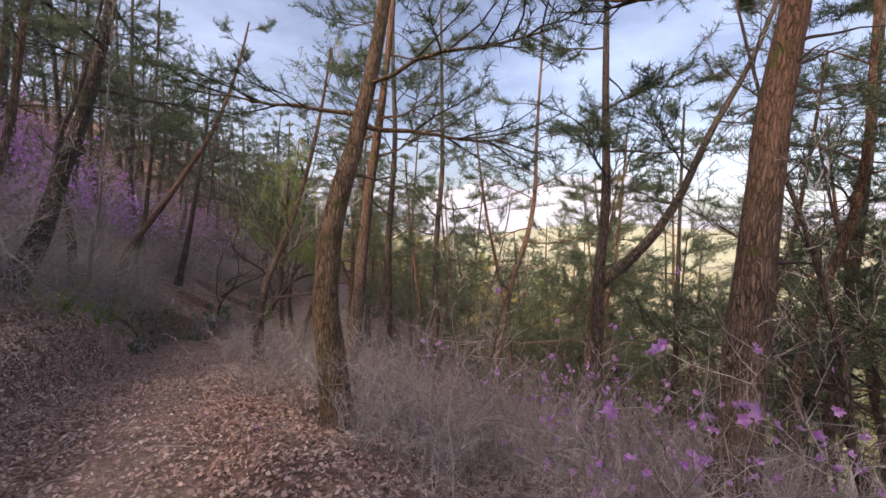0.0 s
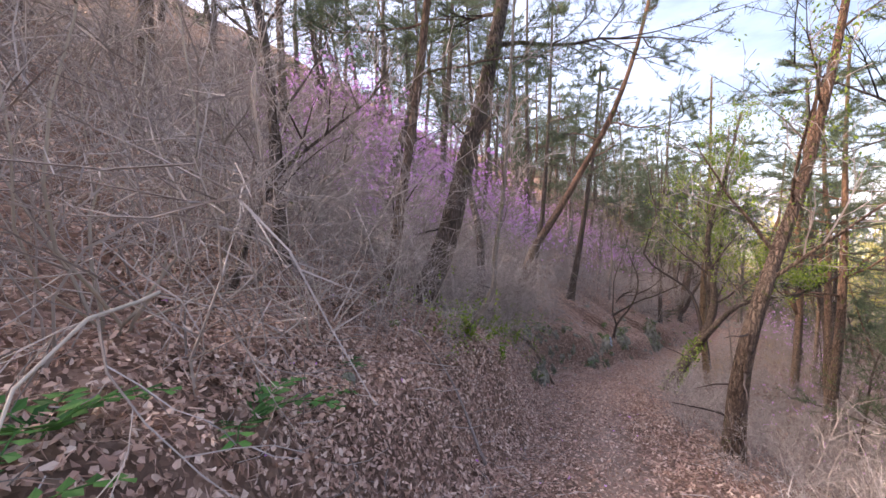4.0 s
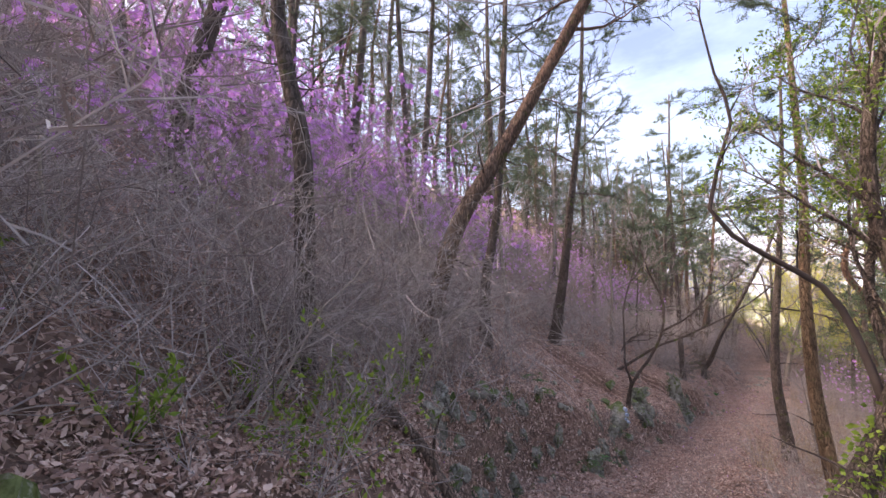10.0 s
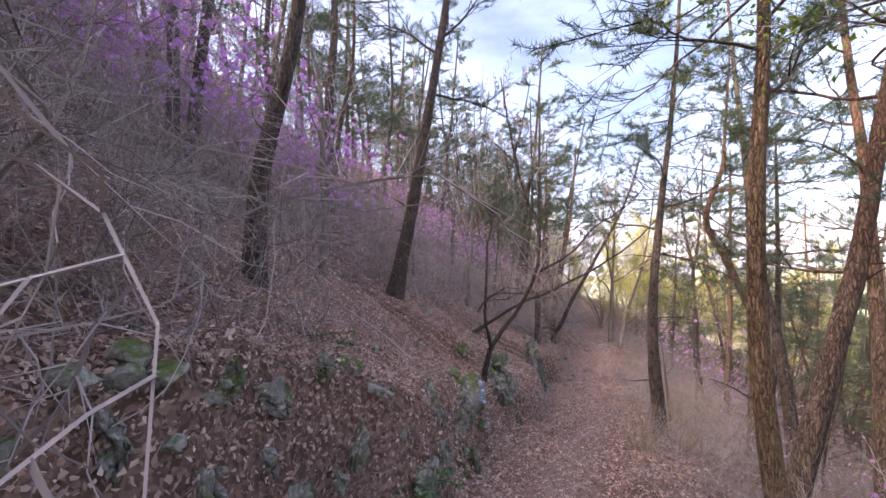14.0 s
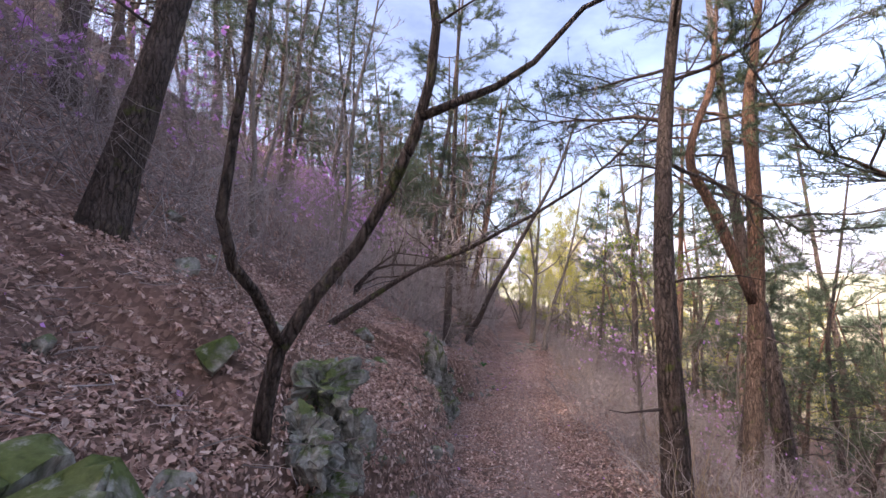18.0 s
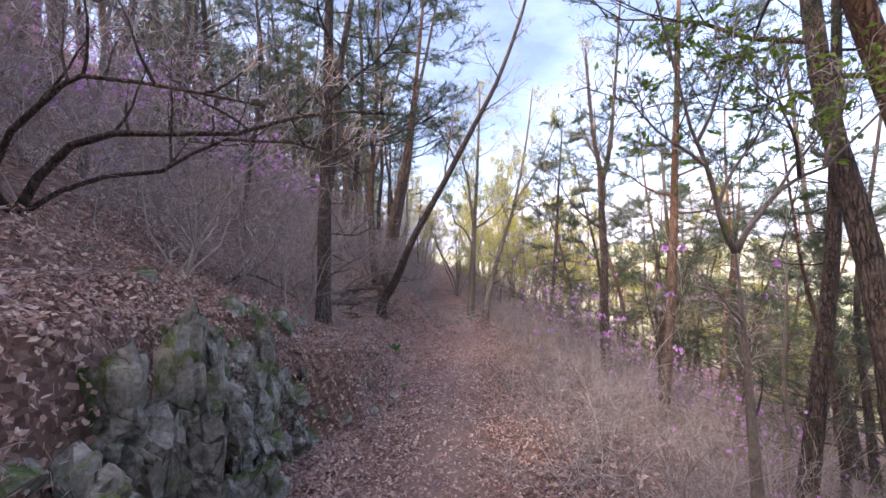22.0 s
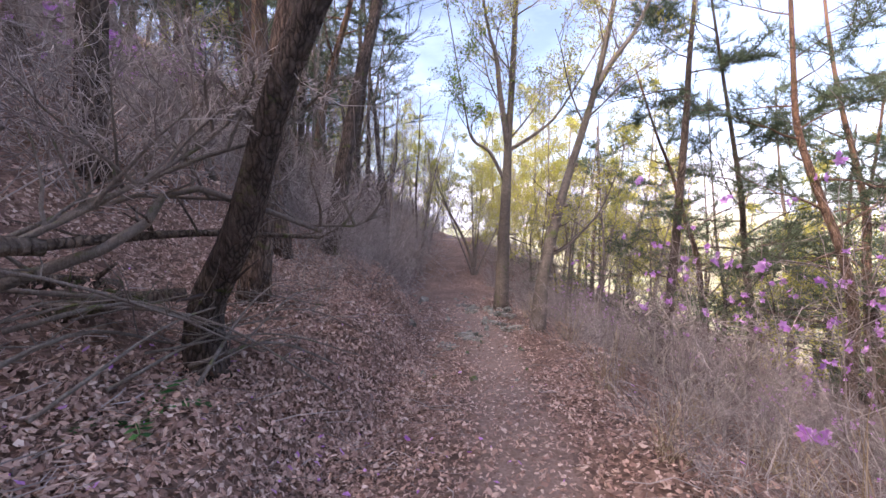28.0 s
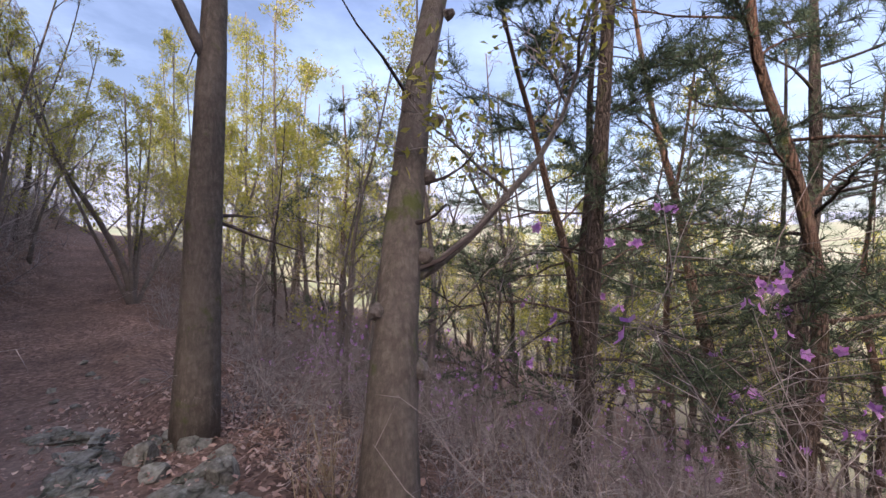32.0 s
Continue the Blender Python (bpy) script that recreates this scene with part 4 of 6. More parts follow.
side_stem(low, 322, [(8.8, 21.1, -1.5), (9.18, 21.29, -1.15), (9.75, 20.83, -1.05), (10.05, 20.58, -0.8), (10.73, 20.03, -0.85), (11.04, 19.78, -1.1)], 0.024, M_PINE_DARK, "deci", 7, 0.8, None, 0, 0)
low = tree("crooked_tree", "low crooked tree with long bare boughs over the bank", [(13.0, 25.75, -2.8), (13.19, 25.58, -2.43), (13.63, 25.21, -1.94), (13.88, 25.01, -1.78), (14.23, 24.72, -1.4)], 0.03, 1.0, "deci", M_GREY, 323, (0.3, 0.98), 7, 0.7, None, 0, 0)
side_stem(low, 324, [(13.02, 25.72, -2.7), (12.85, 25.33, -1.42), (13.28, 24.98, -1.32), (13.55, 24.76, -1.35), (13.83, 24.54, -1.18), (14.09, 24.32, -1.25)], 0.026, M_PINE_DARK, "deci", 7, 0.7, None, 0, 0)

low = tree("crooked_tree", "low crooked tree with dark and pale boughs arching over the bank", [(-2.0, 2.75, 1.0), (-1.89, 2.79, 1.41), (-1.8, 2.85, 1.81), (-1.67, 2.95, 2.15), (-1.5, 3.07, 2.36), (-1.29, 3.23, 2.62), (-1.03, 3.43, 2.89)], 0.028, 2.6, "deci", M_PINE_DARK, 330, (0.3, 0.98), 10, 0.9, None, 0, 0)
side_stem(low, 331, [(-1.95, 2.77, 1.2), (-1.73, 2.91, 1.38), (-1.6, 3.0, 1.74), (-1.41, 3.14, 2.0), (-1.16, 3.33, 2.35)], 0.017, M_GREY, "deci", 8, 0.7, None, 0, 0.3)
side_stem(low, 332, [(-1.98, 2.76, 1.1), (-1.97, 2.72, 1.4), (-1.96, 2.73, 1.84), (-1.98, 2.72, 2.3)], 0.02, M_GREY, "deci", 8, 0.8, None, 0, 0.4)

for label, pts, r in (
    ("pine rising out of the azaleas on the slope", [(-1.85, 11.75, 2.0), (-1.68, 11.75, 3.64), (-1.15, 11.77, 5.63)], 0.15),
    ("bent pine rising out of the azaleas", [(0.7, 9.73, 0.9), (0.64, 9.73, 1.9), (0.46, 9.71, 2.75), (0.36, 9.7, 3.4), (0.45, 9.7, 4.2), (0.75, 9.7, 5.2)], 0.1),
    ("upright pine on the upper slope", [(-0.3, 16.8, 3.0), (-0.15, 16.8, 5.53), (0.12, 16.81, 9.29)], 0.16),
    ("slim dark pine on the upper slope", [(1.4, 17.35, 2.0), (1.32, 17.34, 3.78), (1.02, 17.33, 8.0)], 0.12),
    ("slim straight pine among the azaleas", [(1.6, 17.85, 2.0), (1.67, 17.85, 3.73), (1.94, 17.86, 8.0)], 0.13),
    ("pine leaning from the slope above the trail", [(3.0, 14.33, 0.6), (3.15, 14.32, 1.5), (3.3, 14.3, 2.4), (3.38, 14.29, 3.4), (3.5, 14.27, 5.2)], 0.11),
):
    tree("pine_tree", label, pts, r, 11.5, "pine", M_PINE_DARK, int(pts[0][1] * 100) + int(r * 1000), (0.5, 0.98), 11, 2.0, M_NEEDLE, 0.9, 5)

# trees of the wood, built a few times and set out over both slopes
def crooked(seed, height, bend):
    pts = wander(random.Random(seed), (0, 0, 0), (0, 0, 1), height, 6, bend, 0.12)
    return [(300 + p.x, 300 + p.y, gz(300, 300) + p.z) for p in pts]


WOOD = []
for k in range(3):
    WOOD.append(("tall", tree("pine_tree", "tall pine with a bare lower trunk and flat grey-green boughs", crooked(61 + k, 8.0, 0.10), 0.12, 10.0 + k, "pine", (M_PINE, M_PINE_DARK, M_PINE_DARK)[k], 60 + k, (0.38, 0.98), 14, 2.4, M_NEEDLE, 0.95, 7, 1.5, "pines of the wood")))
for k in range(4):
    WOOD.append(("pine", tree("pine_tree", "crooked pine with flat layered boughs down its trunk", crooked(65 + k, 6.0, 0.2), 0.085, 7.5 + 0.5 * k, "pine", (M_PINE_DARK, M_PINE)[k % 2], 65 + k, (0.16, 0.98), 20, 2.3, M_NEEDLE, 0.95, 3, 1.5, "pines of the wood")))
for k in range(3):
    WOOD.append(("far", tree("pine_tree", "distant pine with flat grey-green boughs", crooked(91 + k, 6.5, 0.18), 0.1, 8.5 + k, "pine", (M_PINE_DARK, M_PINE)[k % 2], 90 + k, (0.2, 0.98), 15, 2.6, M_NEEDLE, 1.0, 2, 2.2, "pines of the wood", FAR_PINE)))
for k in range(4):
    WOOD.append(("bare", tree("deciduous_tree", "slender bare tree with fine grey twigs", crooked(71 + k, 5.0, 0.16), 0.06, 6.5 + 0.6 * k, "deci", (M_GREY, M_PINE_DARK)[k % 2], 70 + k, (0.2, 0.98), 11, 1.9, None, 0, 3, 1.0, "bare trees of the wood")))
for k in range(3):
    WOOD.append(("leafy", tree("deciduous_tree", "young tree in fresh yellow-green leaf", crooked(81 + k, 4.5, 0.16), 0.055, 6.5 + 0.6 * k, "deci", M_GREY, 80 + k, (0.14, 0.98), 13, 1.9, M_YOUNG, 0.9, 1, 1.6, "leafy trees of the wood")))


def place(ob, x, y, turn, size, lean=(0, 0)):
    m = Matrix.Translation((x, y, gz(x, y) - 0.05)) @ Euler((lean[0], lean[1], turn)).to_matrix().to_4x4() @ Matrix.Scale(size, 4)
    return copy_thing(ob, m)


def at_trail(s, d):
    """The place s along the trail and d to its right."""
    i = int(np.argmin(np.abs(ALONG - s)))
    w = WAY[i]
    return LINE[i, 0] + w[1] * d, LINE[i, 1] - w[0] * d


wood_rng = random.Random(5)
stands = []


def clear(x, y, gap):
    if any((x - a) ** 2 + (y - b) ** 2 < gap * gap for a, b in stands):
        return False
    stands.append((x, y))
    return True


def in_glade(x, y, far=99.0):
    """Whether a place lies in the open strip of the slope through which the low sun reaches the first old pine."""
    fx, fy = x - 1.6, y + 0.95
    back = fx * sun_at.x + fy * sun_at.y
    return 0 < back < far and abs(fx * sun_at.y - fy * sun_at.x) < 0.8


def scatter(kinds, n, s0, s1, d0, d1, gap, lo=0.8, hi=1.25, lean=0.12):
    made = tries = 0
    while made < n and tries < n * 30:
        tries += 1
        x, y = at_trail(wood_rng.uniform(s0, s1), wood_rng.uniform(d0, d1))
        if in_glade(x, y):
            continue
        _, d, _ = lay(x, y)
        if abs(d[0]) < min(abs(d0), abs(d1)) * 0.9 or not clear(x, y, gap):
            continue
        pick = [t for kind, t in WOOD if kind in kinds and (kind in ("bare", "leafy", "tall") or abs(d[0]) > 5)]
        if not pick:
            continue
        place(wood_rng.choice(pick), x, y, wood_rng.uniform(0, 6.28), wood_rng.uniform(lo, hi), (wood_rng.uniform(-lean, lean), wood_rng.uniform(-lean, lean)))
        made += 1


scatter(("bare",), 12, -8, 30, -6.5, -3.2, 1.5, 0.8, 1.1)
scatter(("tall", "bare", "bare", "pine"), 28, -8, 34, -13, -5.5, 1.8, 0.8, 1.2, 0.16)
scatter(("tall", "pine", "bare", "bare"), 26, 33, 52, -13, -2.4, 1.5, 0.8, 1.2, 0.14)
scatter(("far",), 24, -14, 60, -28, -13, 2.6, 0.9, 1.4)
scatter(("pine", "bare", "bare"), 18, -10, 34, 4.5, 9, 2.3, 0.6, 0.95)
scatter(("pine", "tall", "far"), 34, -16, 52, 9, 18, 2.4, 0.7, 1.1)
scatter(("far", "far", "leafy"), 40, -20, 62, 18, 38, 2.8, 0.8, 1.2)
scatter(("leafy", "bare"), 14, 42, 64, -7, -1.2, 1.7, 0.8, 1.2)
scatter(("leafy", "leafy", "bare"), 26, 38, 66, 1.6, 12, 1.6, 0.8, 1.3)
scatter(("far", "pine", "bare"), 15, -12, 44, 7, 20, 2.0, 0.75, 1.15)
scatter(("far",), 26, -20, 60, 22, 40, 2.6, 1.0, 1.4)
scatter(("bare",), 9, 3, 30, 4.6, 11, 2.0, 0.6, 0.9)
# added on the sun's side to shade the last stretch of trail
scatter(("tall", "pine"), 9, 31, 43, -8, -2.6, 1.2, 0.9, 1.25)
scatter(("leafy", "leafy", "far"), 26, 44, 62, -9, 10, 1.8, 0.9, 1.4)
scatter(("tall", "pine", "bare"), 12, 38, 54, -9, -2.0, 1.3, 0.8, 1.2)
scatter(("tall", "pine"), 9, 22, 44, 5, 13, 1.8, 0.85, 1.25)
scatter(("tall", "bare", "pine"), 8, -3, 17, -13, -5, 1.2, 0.9, 1.2)
scatter(("far", "pine", "bare"), 12, 28, 54, -22, -6, 2.0, 0.9, 1.3)
scatter(("leafy",), 18, 44, 60, -3, 12, 1.5, 0.9, 1.4)
scatter(("tall", "pine"), 8, 8, 25, 4.4, 9, 1.7, 1.0, 1.35)
scatter(("far",), 7, 3, 27, -18, -9, 1.8, 1.0, 1.3)
scatter(("far", "bare"), 8, 24, 39, -14, -5, 1.5, 1.1, 1.4)
scatter(("far",), 12, 38, 58, -15, -3, 1.4, 1.0, 1.4)
scatter(("far", "pine"), 34, -14, 14, 8, 22, 1.5, 1.0, 1.5)
scatter(("leafy", "bare", "bare"), 26, 40, 58, -10, -1.6, 1.2, 0.8, 1.2)
scatter(("far", "tall"), 16, -2, 30, -24, -10, 1.8, 0.9, 1.3)
# unseen trees added uphill to keep the sun off the trail's start
scatter(("tall", "pine", "bare"), 22, -14, -2.4, -14, -4, 1.3, 0.9, 1.2)
scatter(("leafy", "leafy", "far"), 40, 14, 48, 10, 28, 1.8, 0.9, 1.4)
scatter(("tall", "far"), 16, 4, 36, 5, 11, 1.5, 0.9, 1.3)
# more crowns added uphill as blockers for the sun
scatter(("tall", "far"), 12, 16, 40, -16, -6, 1.2, 1.0, 1.35)
scatter(("bare",), 12, 36, 46, 2.6, 7, 0.9, 0.5, 0.8)
for _, t in WOOD:  # the patterns themselves take a place too
    x, y = at_trail(wood_rng.uniform(50, 60), wood_rng.uniform(14, 30))
    t.location = (x, y, gz(x, y) - 0.05)


# ---- shrubs ----
def shrub(name, label, seed, stems, height, spread, mat, flowers=0, leaf=None, leaves=0, group="", singly=False):
    rng = random.Random(seed)
    ob = tagged(new(name), label, "shrub", group)
    g, tips = Geo(), []
    for k in range(stems):
        if singly:
            g = Geo()
        a = rng.uniform(0, 6.28)
        tilt = rng.uniform(0.1, spread)
        d = Vector((math.cos(a) * tilt, math.sin(a) * tilt, 1)).normalized()
        h = height * rng.uniform(0.6, 1.1)
        pts = wander(rng, (rng.uniform(-0.2, 0.2), rng.uniform(-0.2, 0.2), -0.1), d, h, 6, 0.34, -0.02)
        r = rng.uniform(0.004, 0.009)
        g.tube(pts, [r * (1 - 0.13 * i) for i in range(7)], 3, cap=False)
        for _ in range(10):
            i = rng.randrange(1, 6)
            q = pts[i].lerp(pts[i + 1], rng.random())
            w = ((pts[i + 1] - pts[i]).normalized() * 0.7 + rand_dir(rng)).normalized()
            tw = wander(rng, q, w, h * rng.uniform(0.18, 0.42), 3, 0.42, 0.03)
            g.tube(tw, [0.0034, 0.0028, 0.0022, 0.0012], 3, cap=False)
            tips.append((tw[-1], w))
            for k2 in range(4):
                j = k2 % 3
                q2 = tw[j].lerp(tw[j + 1], rng.random())
                w2 = (w * 0.8 + rand_dir(rng)).normalized()
                far = h * rng.uniform(0.07, 0.2)
                g.spike(q2, w2, far, 0.0026)
                if k2 < 3:
                    tips.append((q2 + w2 * far, w2))
        if singly:
            part("stem", g, mat, ob)
    if not singly:
        part("branchwork", g, mat, ob)["kind"] = "stuff"
    if flowers:
        f = Geo()
        tips.sort(key=lambda t: -t[0].z)
        for p, w in tips[: int(len(tips) * 0.7)]:
            if rng.random() < flowers:
                for _ in range(rng.randrange(1, 4)):
                    blossom(f, rng, p + rand_dir(rng) * 0.035, rng.uniform(0.028, 0.045))
        part("blossom", f, M_PETAL, ob, "loose clusters of purple azalea flowers")["kind"] = "stuff"
    if leaf:
        f = Geo()
        for p, w in tips:
            if rng.random() < leaves:
                spray(f, rng, p, w, 4, 0.06)
        part("foliage", f, leaf, ob)["kind"] = "stuff"
    return ob


BARE = [shrub("shrub", "leafless shrub of fine grey-brown twigs", 100 + k, 7, 1.5, 1.0, M_TWIG, group="bare shrubs", singly=True) for k in range(4)]
AZALEA = [shrub("azalea_bush", "leafless azalea bush with purple blossom", 110 + k, 12, 1.9, 0.75, M_TWIG, 0.46, group="azaleas") for k in range(3)]
SPARSE = [shrub("azalea_bush", "thin azalea bush with scattered purple blossom", 120 + k, 9, 1.9, 0.8, M_TWIG, 0.08, group="azaleas") for k in range(2)]
BUDDING = [shrub("shrub", "twiggy shrub breaking into lime-green leaf", 130 + k, 10, 1.3, 1.0, M_TWIG, 0, M_LIME, 0.3, group="budding shrubs") for k in range(2)]
BRUSH = [shrub("shrub", "dense leafless shrub of fine grey twigs", 180 + k, 10, 1.5, 1.3, M_TWIG, group="bare shrubs", singly=True) for k in range(4)]
TALL_BRUSH = [shrub("shrub", "tall leafless shrub of tangled mauve-grey twigs", 186 + k, 11, 2.3, 1.0, M_TWIG, group="bare shrubs", singly=True) for k in range(3)]
shrub_rng = random.Random(8)
shrubs_at = []


def thicket(kinds, n, s0, s1, d0, d1, gap, lo=0.75, hi=1.3, lean=0.0):
    made = tries = 0
    while made < n and tries < n * 25:
        tries += 1
        x, y = at_trail(shrub_rng.uniform(s0, s1), shrub_rng.uniform(d0, d1))
        _, d, _ = lay(x, y)
        if abs(d[0]) < min(abs(d0), abs(d1)) * 0.95 or in_glade(x, y, 4.0) or any((x - a) ** 2 + (y - b) ** 2 < gap * gap for a, b in shrubs_at):
            continue
        shrubs_at.append((x, y))
        place(shrub_rng.choice(kinds), x, y, shrub_rng.uniform(0, 6.28), shrub_rng.uniform(lo, hi), (shrub_rng.uniform(-0.15, 0.15), shrub_rng.uniform(-0.15, 0.15) + lean))
        made += 1


def brushwood(label, kinds, n, s0, s1, d0, d1, gap, lo=0.8, hi=1.2):
    """Shrubs past counting, as one thing."""
    pats = []
    for ob in kinds:
        cos, trs, seen = [], [], 0
        for c in ob.children:
            me = c.data
            me.calc_loop_triangles()
            co, tri = np.empty(len(me.vertices) * 3), np.empty(len(me.loop_triangles) * 3, np.int32)
            me.vertices.foreach_get("co", co)
            me.loop_triangles.foreach_get("vertices", tri)
            cos.append(co.reshape(-1, 3))
            trs.append(tri + seen)
            seen += len(me.vertices)
        pats.append((np.concatenate(cos), np.concatenate(trs)))
    verts, tris, base, made, tries = [], [], 0, 0, 0
    while made < n and tries < n * 25:
        tries += 1
        x, y = at_trail(shrub_rng.uniform(s0, s1), shrub_rng.uniform(d0, d1))
        d = lay(x, y)[1][0]
        if abs(d) < min(abs(d0), abs(d1)) * 0.95 or in_glade(x, y, 4.0) or any((x - a) ** 2 + (y - b) ** 2 < gap * gap for a, b in shrubs_at):
            continue
        shrubs_at.append((x, y))
        co, tri = pats[made % len(pats)]
        turn = Euler((shrub_rng.uniform(-0.2, 0.2), shrub_rng.uniform(-0.2, 0.2), shrub_rng.uniform(0, 6.28))).to_matrix()
        verts.append(co @ (np.array(turn).T * shrub_rng.uniform(lo, hi)) + np.array((x, y, gz(x, y) - 0.05)))
        tris.append(tri + base)
        base += len(co)
        made += 1
    verts, tris = np.concatenate(verts), np.concatenate(tris)
    me = bpy.data.meshes.new("brushwood")
    me.vertices.add(len(verts))
    me.vertices.foreach_set("co", verts.ravel())
    me.loops.add(len(tris))
    me.loops.foreach_set("vertex_index", tris)
    me.polygons.add(len(tris) // 3)
    me.polygons.foreach_set("loop_start", np.arange(0, len(tris), 3, dtype=np.int32))
    me.update(calc_edges=True)
    me.materials.append(M_TWIG)
    return tagged(new("brushwood", me), label, "shrubs", kind="stuff")


thicket(BARE, 34, 2.5, 13.5, -3.6, -2.2, 0.62)
thicket(BARE, 14, 13, 24, -4.6, -3.5, 0.7)
thicket(BARE, 10, 23.5, 27.5, -3.6, -2.5, 0.62)
thicket(BARE, 16, -6, 3, -4.2, -2.1, 0.7)
thicket(BARE, 44, -6, 34, 1.05, 2.2, 0.62, 0.5, 0.85)
thicket(BRUSH, 100, -7, 38, 1.1, 2.8, 0.5, 0.6, 0.95)
thicket(TALL_BRUSH, 20, 2.5, 13, -4.2, -2.7, 0.72, 0.8, 1.1)
thicket(TALL_BRUSH, 24, 13, 33, -5.2, -3.9, 0.72, 0.8, 1.1)
thicket(TALL_BRUSH, 18, 6, 10.5, -3.7, -2.2, 0.42, 0.75, 1.05)
thicket(TALL_BRUSH, 10, 2.2, 5.2, -4.2, -2.7, 0.5, 0.9, 1.15)
thicket(AZALEA, 6, 7, 10, -6.8, -4.6, 0.7, 1.0, 1.5)
thicket(AZALEA, 36, 10, 17.5, -12.5, -5.8, 0.8, 1.25, 1.75)
thicket(SPARSE, 44, 9, 27, -10.5, -4.6, 0.7, 0.9, 1.3)
thicket(AZALEA, 14, 24, 36, -12, -4.5, 0.9, 0.9, 1.4)
thicket(SPARSE + AZALEA[:1], 30, 29, 40, 2.4, 7.5, 0.7, 0.55, 0.85)
thicket(SPARSE, 20, 12, 30, 2.2, 7, 0.7, 0.5, 0.85)
thicket(SPARSE, 14, -7, 2, 3.5, 8, 0.8, 0.6, 1.0)
thicket(SPARSE + BRUSH[:2], 26, -6, 1.5, 2.0, 6, 0.5, 0.75, 1.1)
brushwood("mauve-grey leafless brush covering the upper slope", TALL_BRUSH, 150, -6, 38, -10.5, -3.6, 0.8, 0.85, 1.3)
brushwood("pale leafless brush below the start of the trail", BRUSH, 90, -8, 2, 2.2, 7.5, 0.45, 0.8, 1.2)
brushwood("grey leafless brush on the slope below the trail", BRUSH, 260, -8, 44, 2.4, 8, 0.6, 0.7, 1.05)
brushwood("dense brown brush on the slope where the trail ends", TALL_BRUSH, 60, 35.5, 47, -6.5, -1.9, 0.55, 0.6, 0.95)
brushwood("leafless brush along the far end of the trail", BRUSH, 130, 33, 60, -8, -1.4, 0.6, 0.9, 1.4)
brushwood("leafless brush below the far end of the trail", BRUSH, 70, 40, 60, 1.3, 7, 0.7, 0.8, 1.2)
thicket(TALL_BRUSH + BRUSH, 26, 35, 45, -3.6, -1.35, 0.5, 0.7, 1.0)
thicket(BUDDING, 8, 4.0, 9.5, -3.2, -1.7, 0.7, 0.6, 0.9)
for group, s, d in ((BARE, 55, -9), (AZALEA, 57, -9), (SPARSE, 59, -9), (BUDDING, 61, -9), (BRUSH, 63, -9), (TALL_BRUSH, 65, -9)):
    for k, ob in enumerate(group):
        x, y = at_trail(s, d - 1.5 * k)
        ob.location = (x, y, gz(x, y))


# broad pale bushes whose branches reach over the bank
def bush(label, seed, stems, height, spread, r):
    """A bush with each main stem a part, and its finer twigs on that stem."""
    rng = random.Random(seed)
    ob = tagged(new("bare_bush"), label, "bush", "bare bushes of the bank")
    for k in range(stems):
        a = rng.uniform(0, 6.28)
        t = rng.uniform(0.3, spread)
        d = Vector((math.cos(a) * t, math.sin(a) * t, 1)).normalized()
        wood, twigs, tips = Geo(), Geo(), []
        style = dict(fine=0.003, seg=(7, 4, 3, 2), bend=0.36, lift=0.01, lift2=0.0, depth=3, kids=(8, 4, 2), fwd=1.0, flat=False, **{"from": 0.15})
        branch(rng, wood, twigs, tips, (rng.uniform(-0.1, 0.1), rng.uniform(-0.1, 0.1), -0.1), d, height * rng.uniform(0.75, 1.2), r * rng.uniform(0.6, 1.1), 0, style)
        st = part("stem", wood, M_BLEACHED, ob)
        part("twig_spray", twigs, M_TWIG, st)["kind"] = "stuff"
    return ob


BUSH = [bush("broad leafless bush with pale crooked branches", 140 + k, 7, 2.3, 1.5, 0.012) for k in range(3)]
bush_at = [(6.2, -2.0), (7.6, -3.3), (8.8, -2.0), (9.8, -2.2), (10.4, -3.0), (10.9, -2.4), (11.5, -3.4), (12.6, -3.6), (4.6, -3.6), (2.8, -3.9), (1.6, -3.2), (20.5, -3.0), (0.6, -2.6), (2.2, -2.3), (3.2, -3.0), (3.9, -2.2), (5.4, -3.0), (7.0, -2.6), (8.2, -2.3), (9.3, -2.8), (-1.5, -2.6), (-3.0, -3.2), (-4.2, -2.7), (12.0, -2.8), (23.0, -2.6), (24.5, -2.9), (26.5, -2.4), (1.5, 2.4), (3.0, 2.2), (-1.5, 3.0), (32.5, 2.6), (35, 3.0), (23.6, -2.1), (24.4, -2.0), (25.1, -1.8), (25.7, -2.3), (26.2, -1.7), (31.5, -2.0), (33.0, -2.2), (34.4, -1.8)]


def reach_of(ob):
    """Some points of a thing, in its own space."""
    return np.array([tuple(v.co) for c in ob.children_recursive for v in list(c.data.vertices)[::23]])


REACH = [reach_of(b) for b in BUSH]
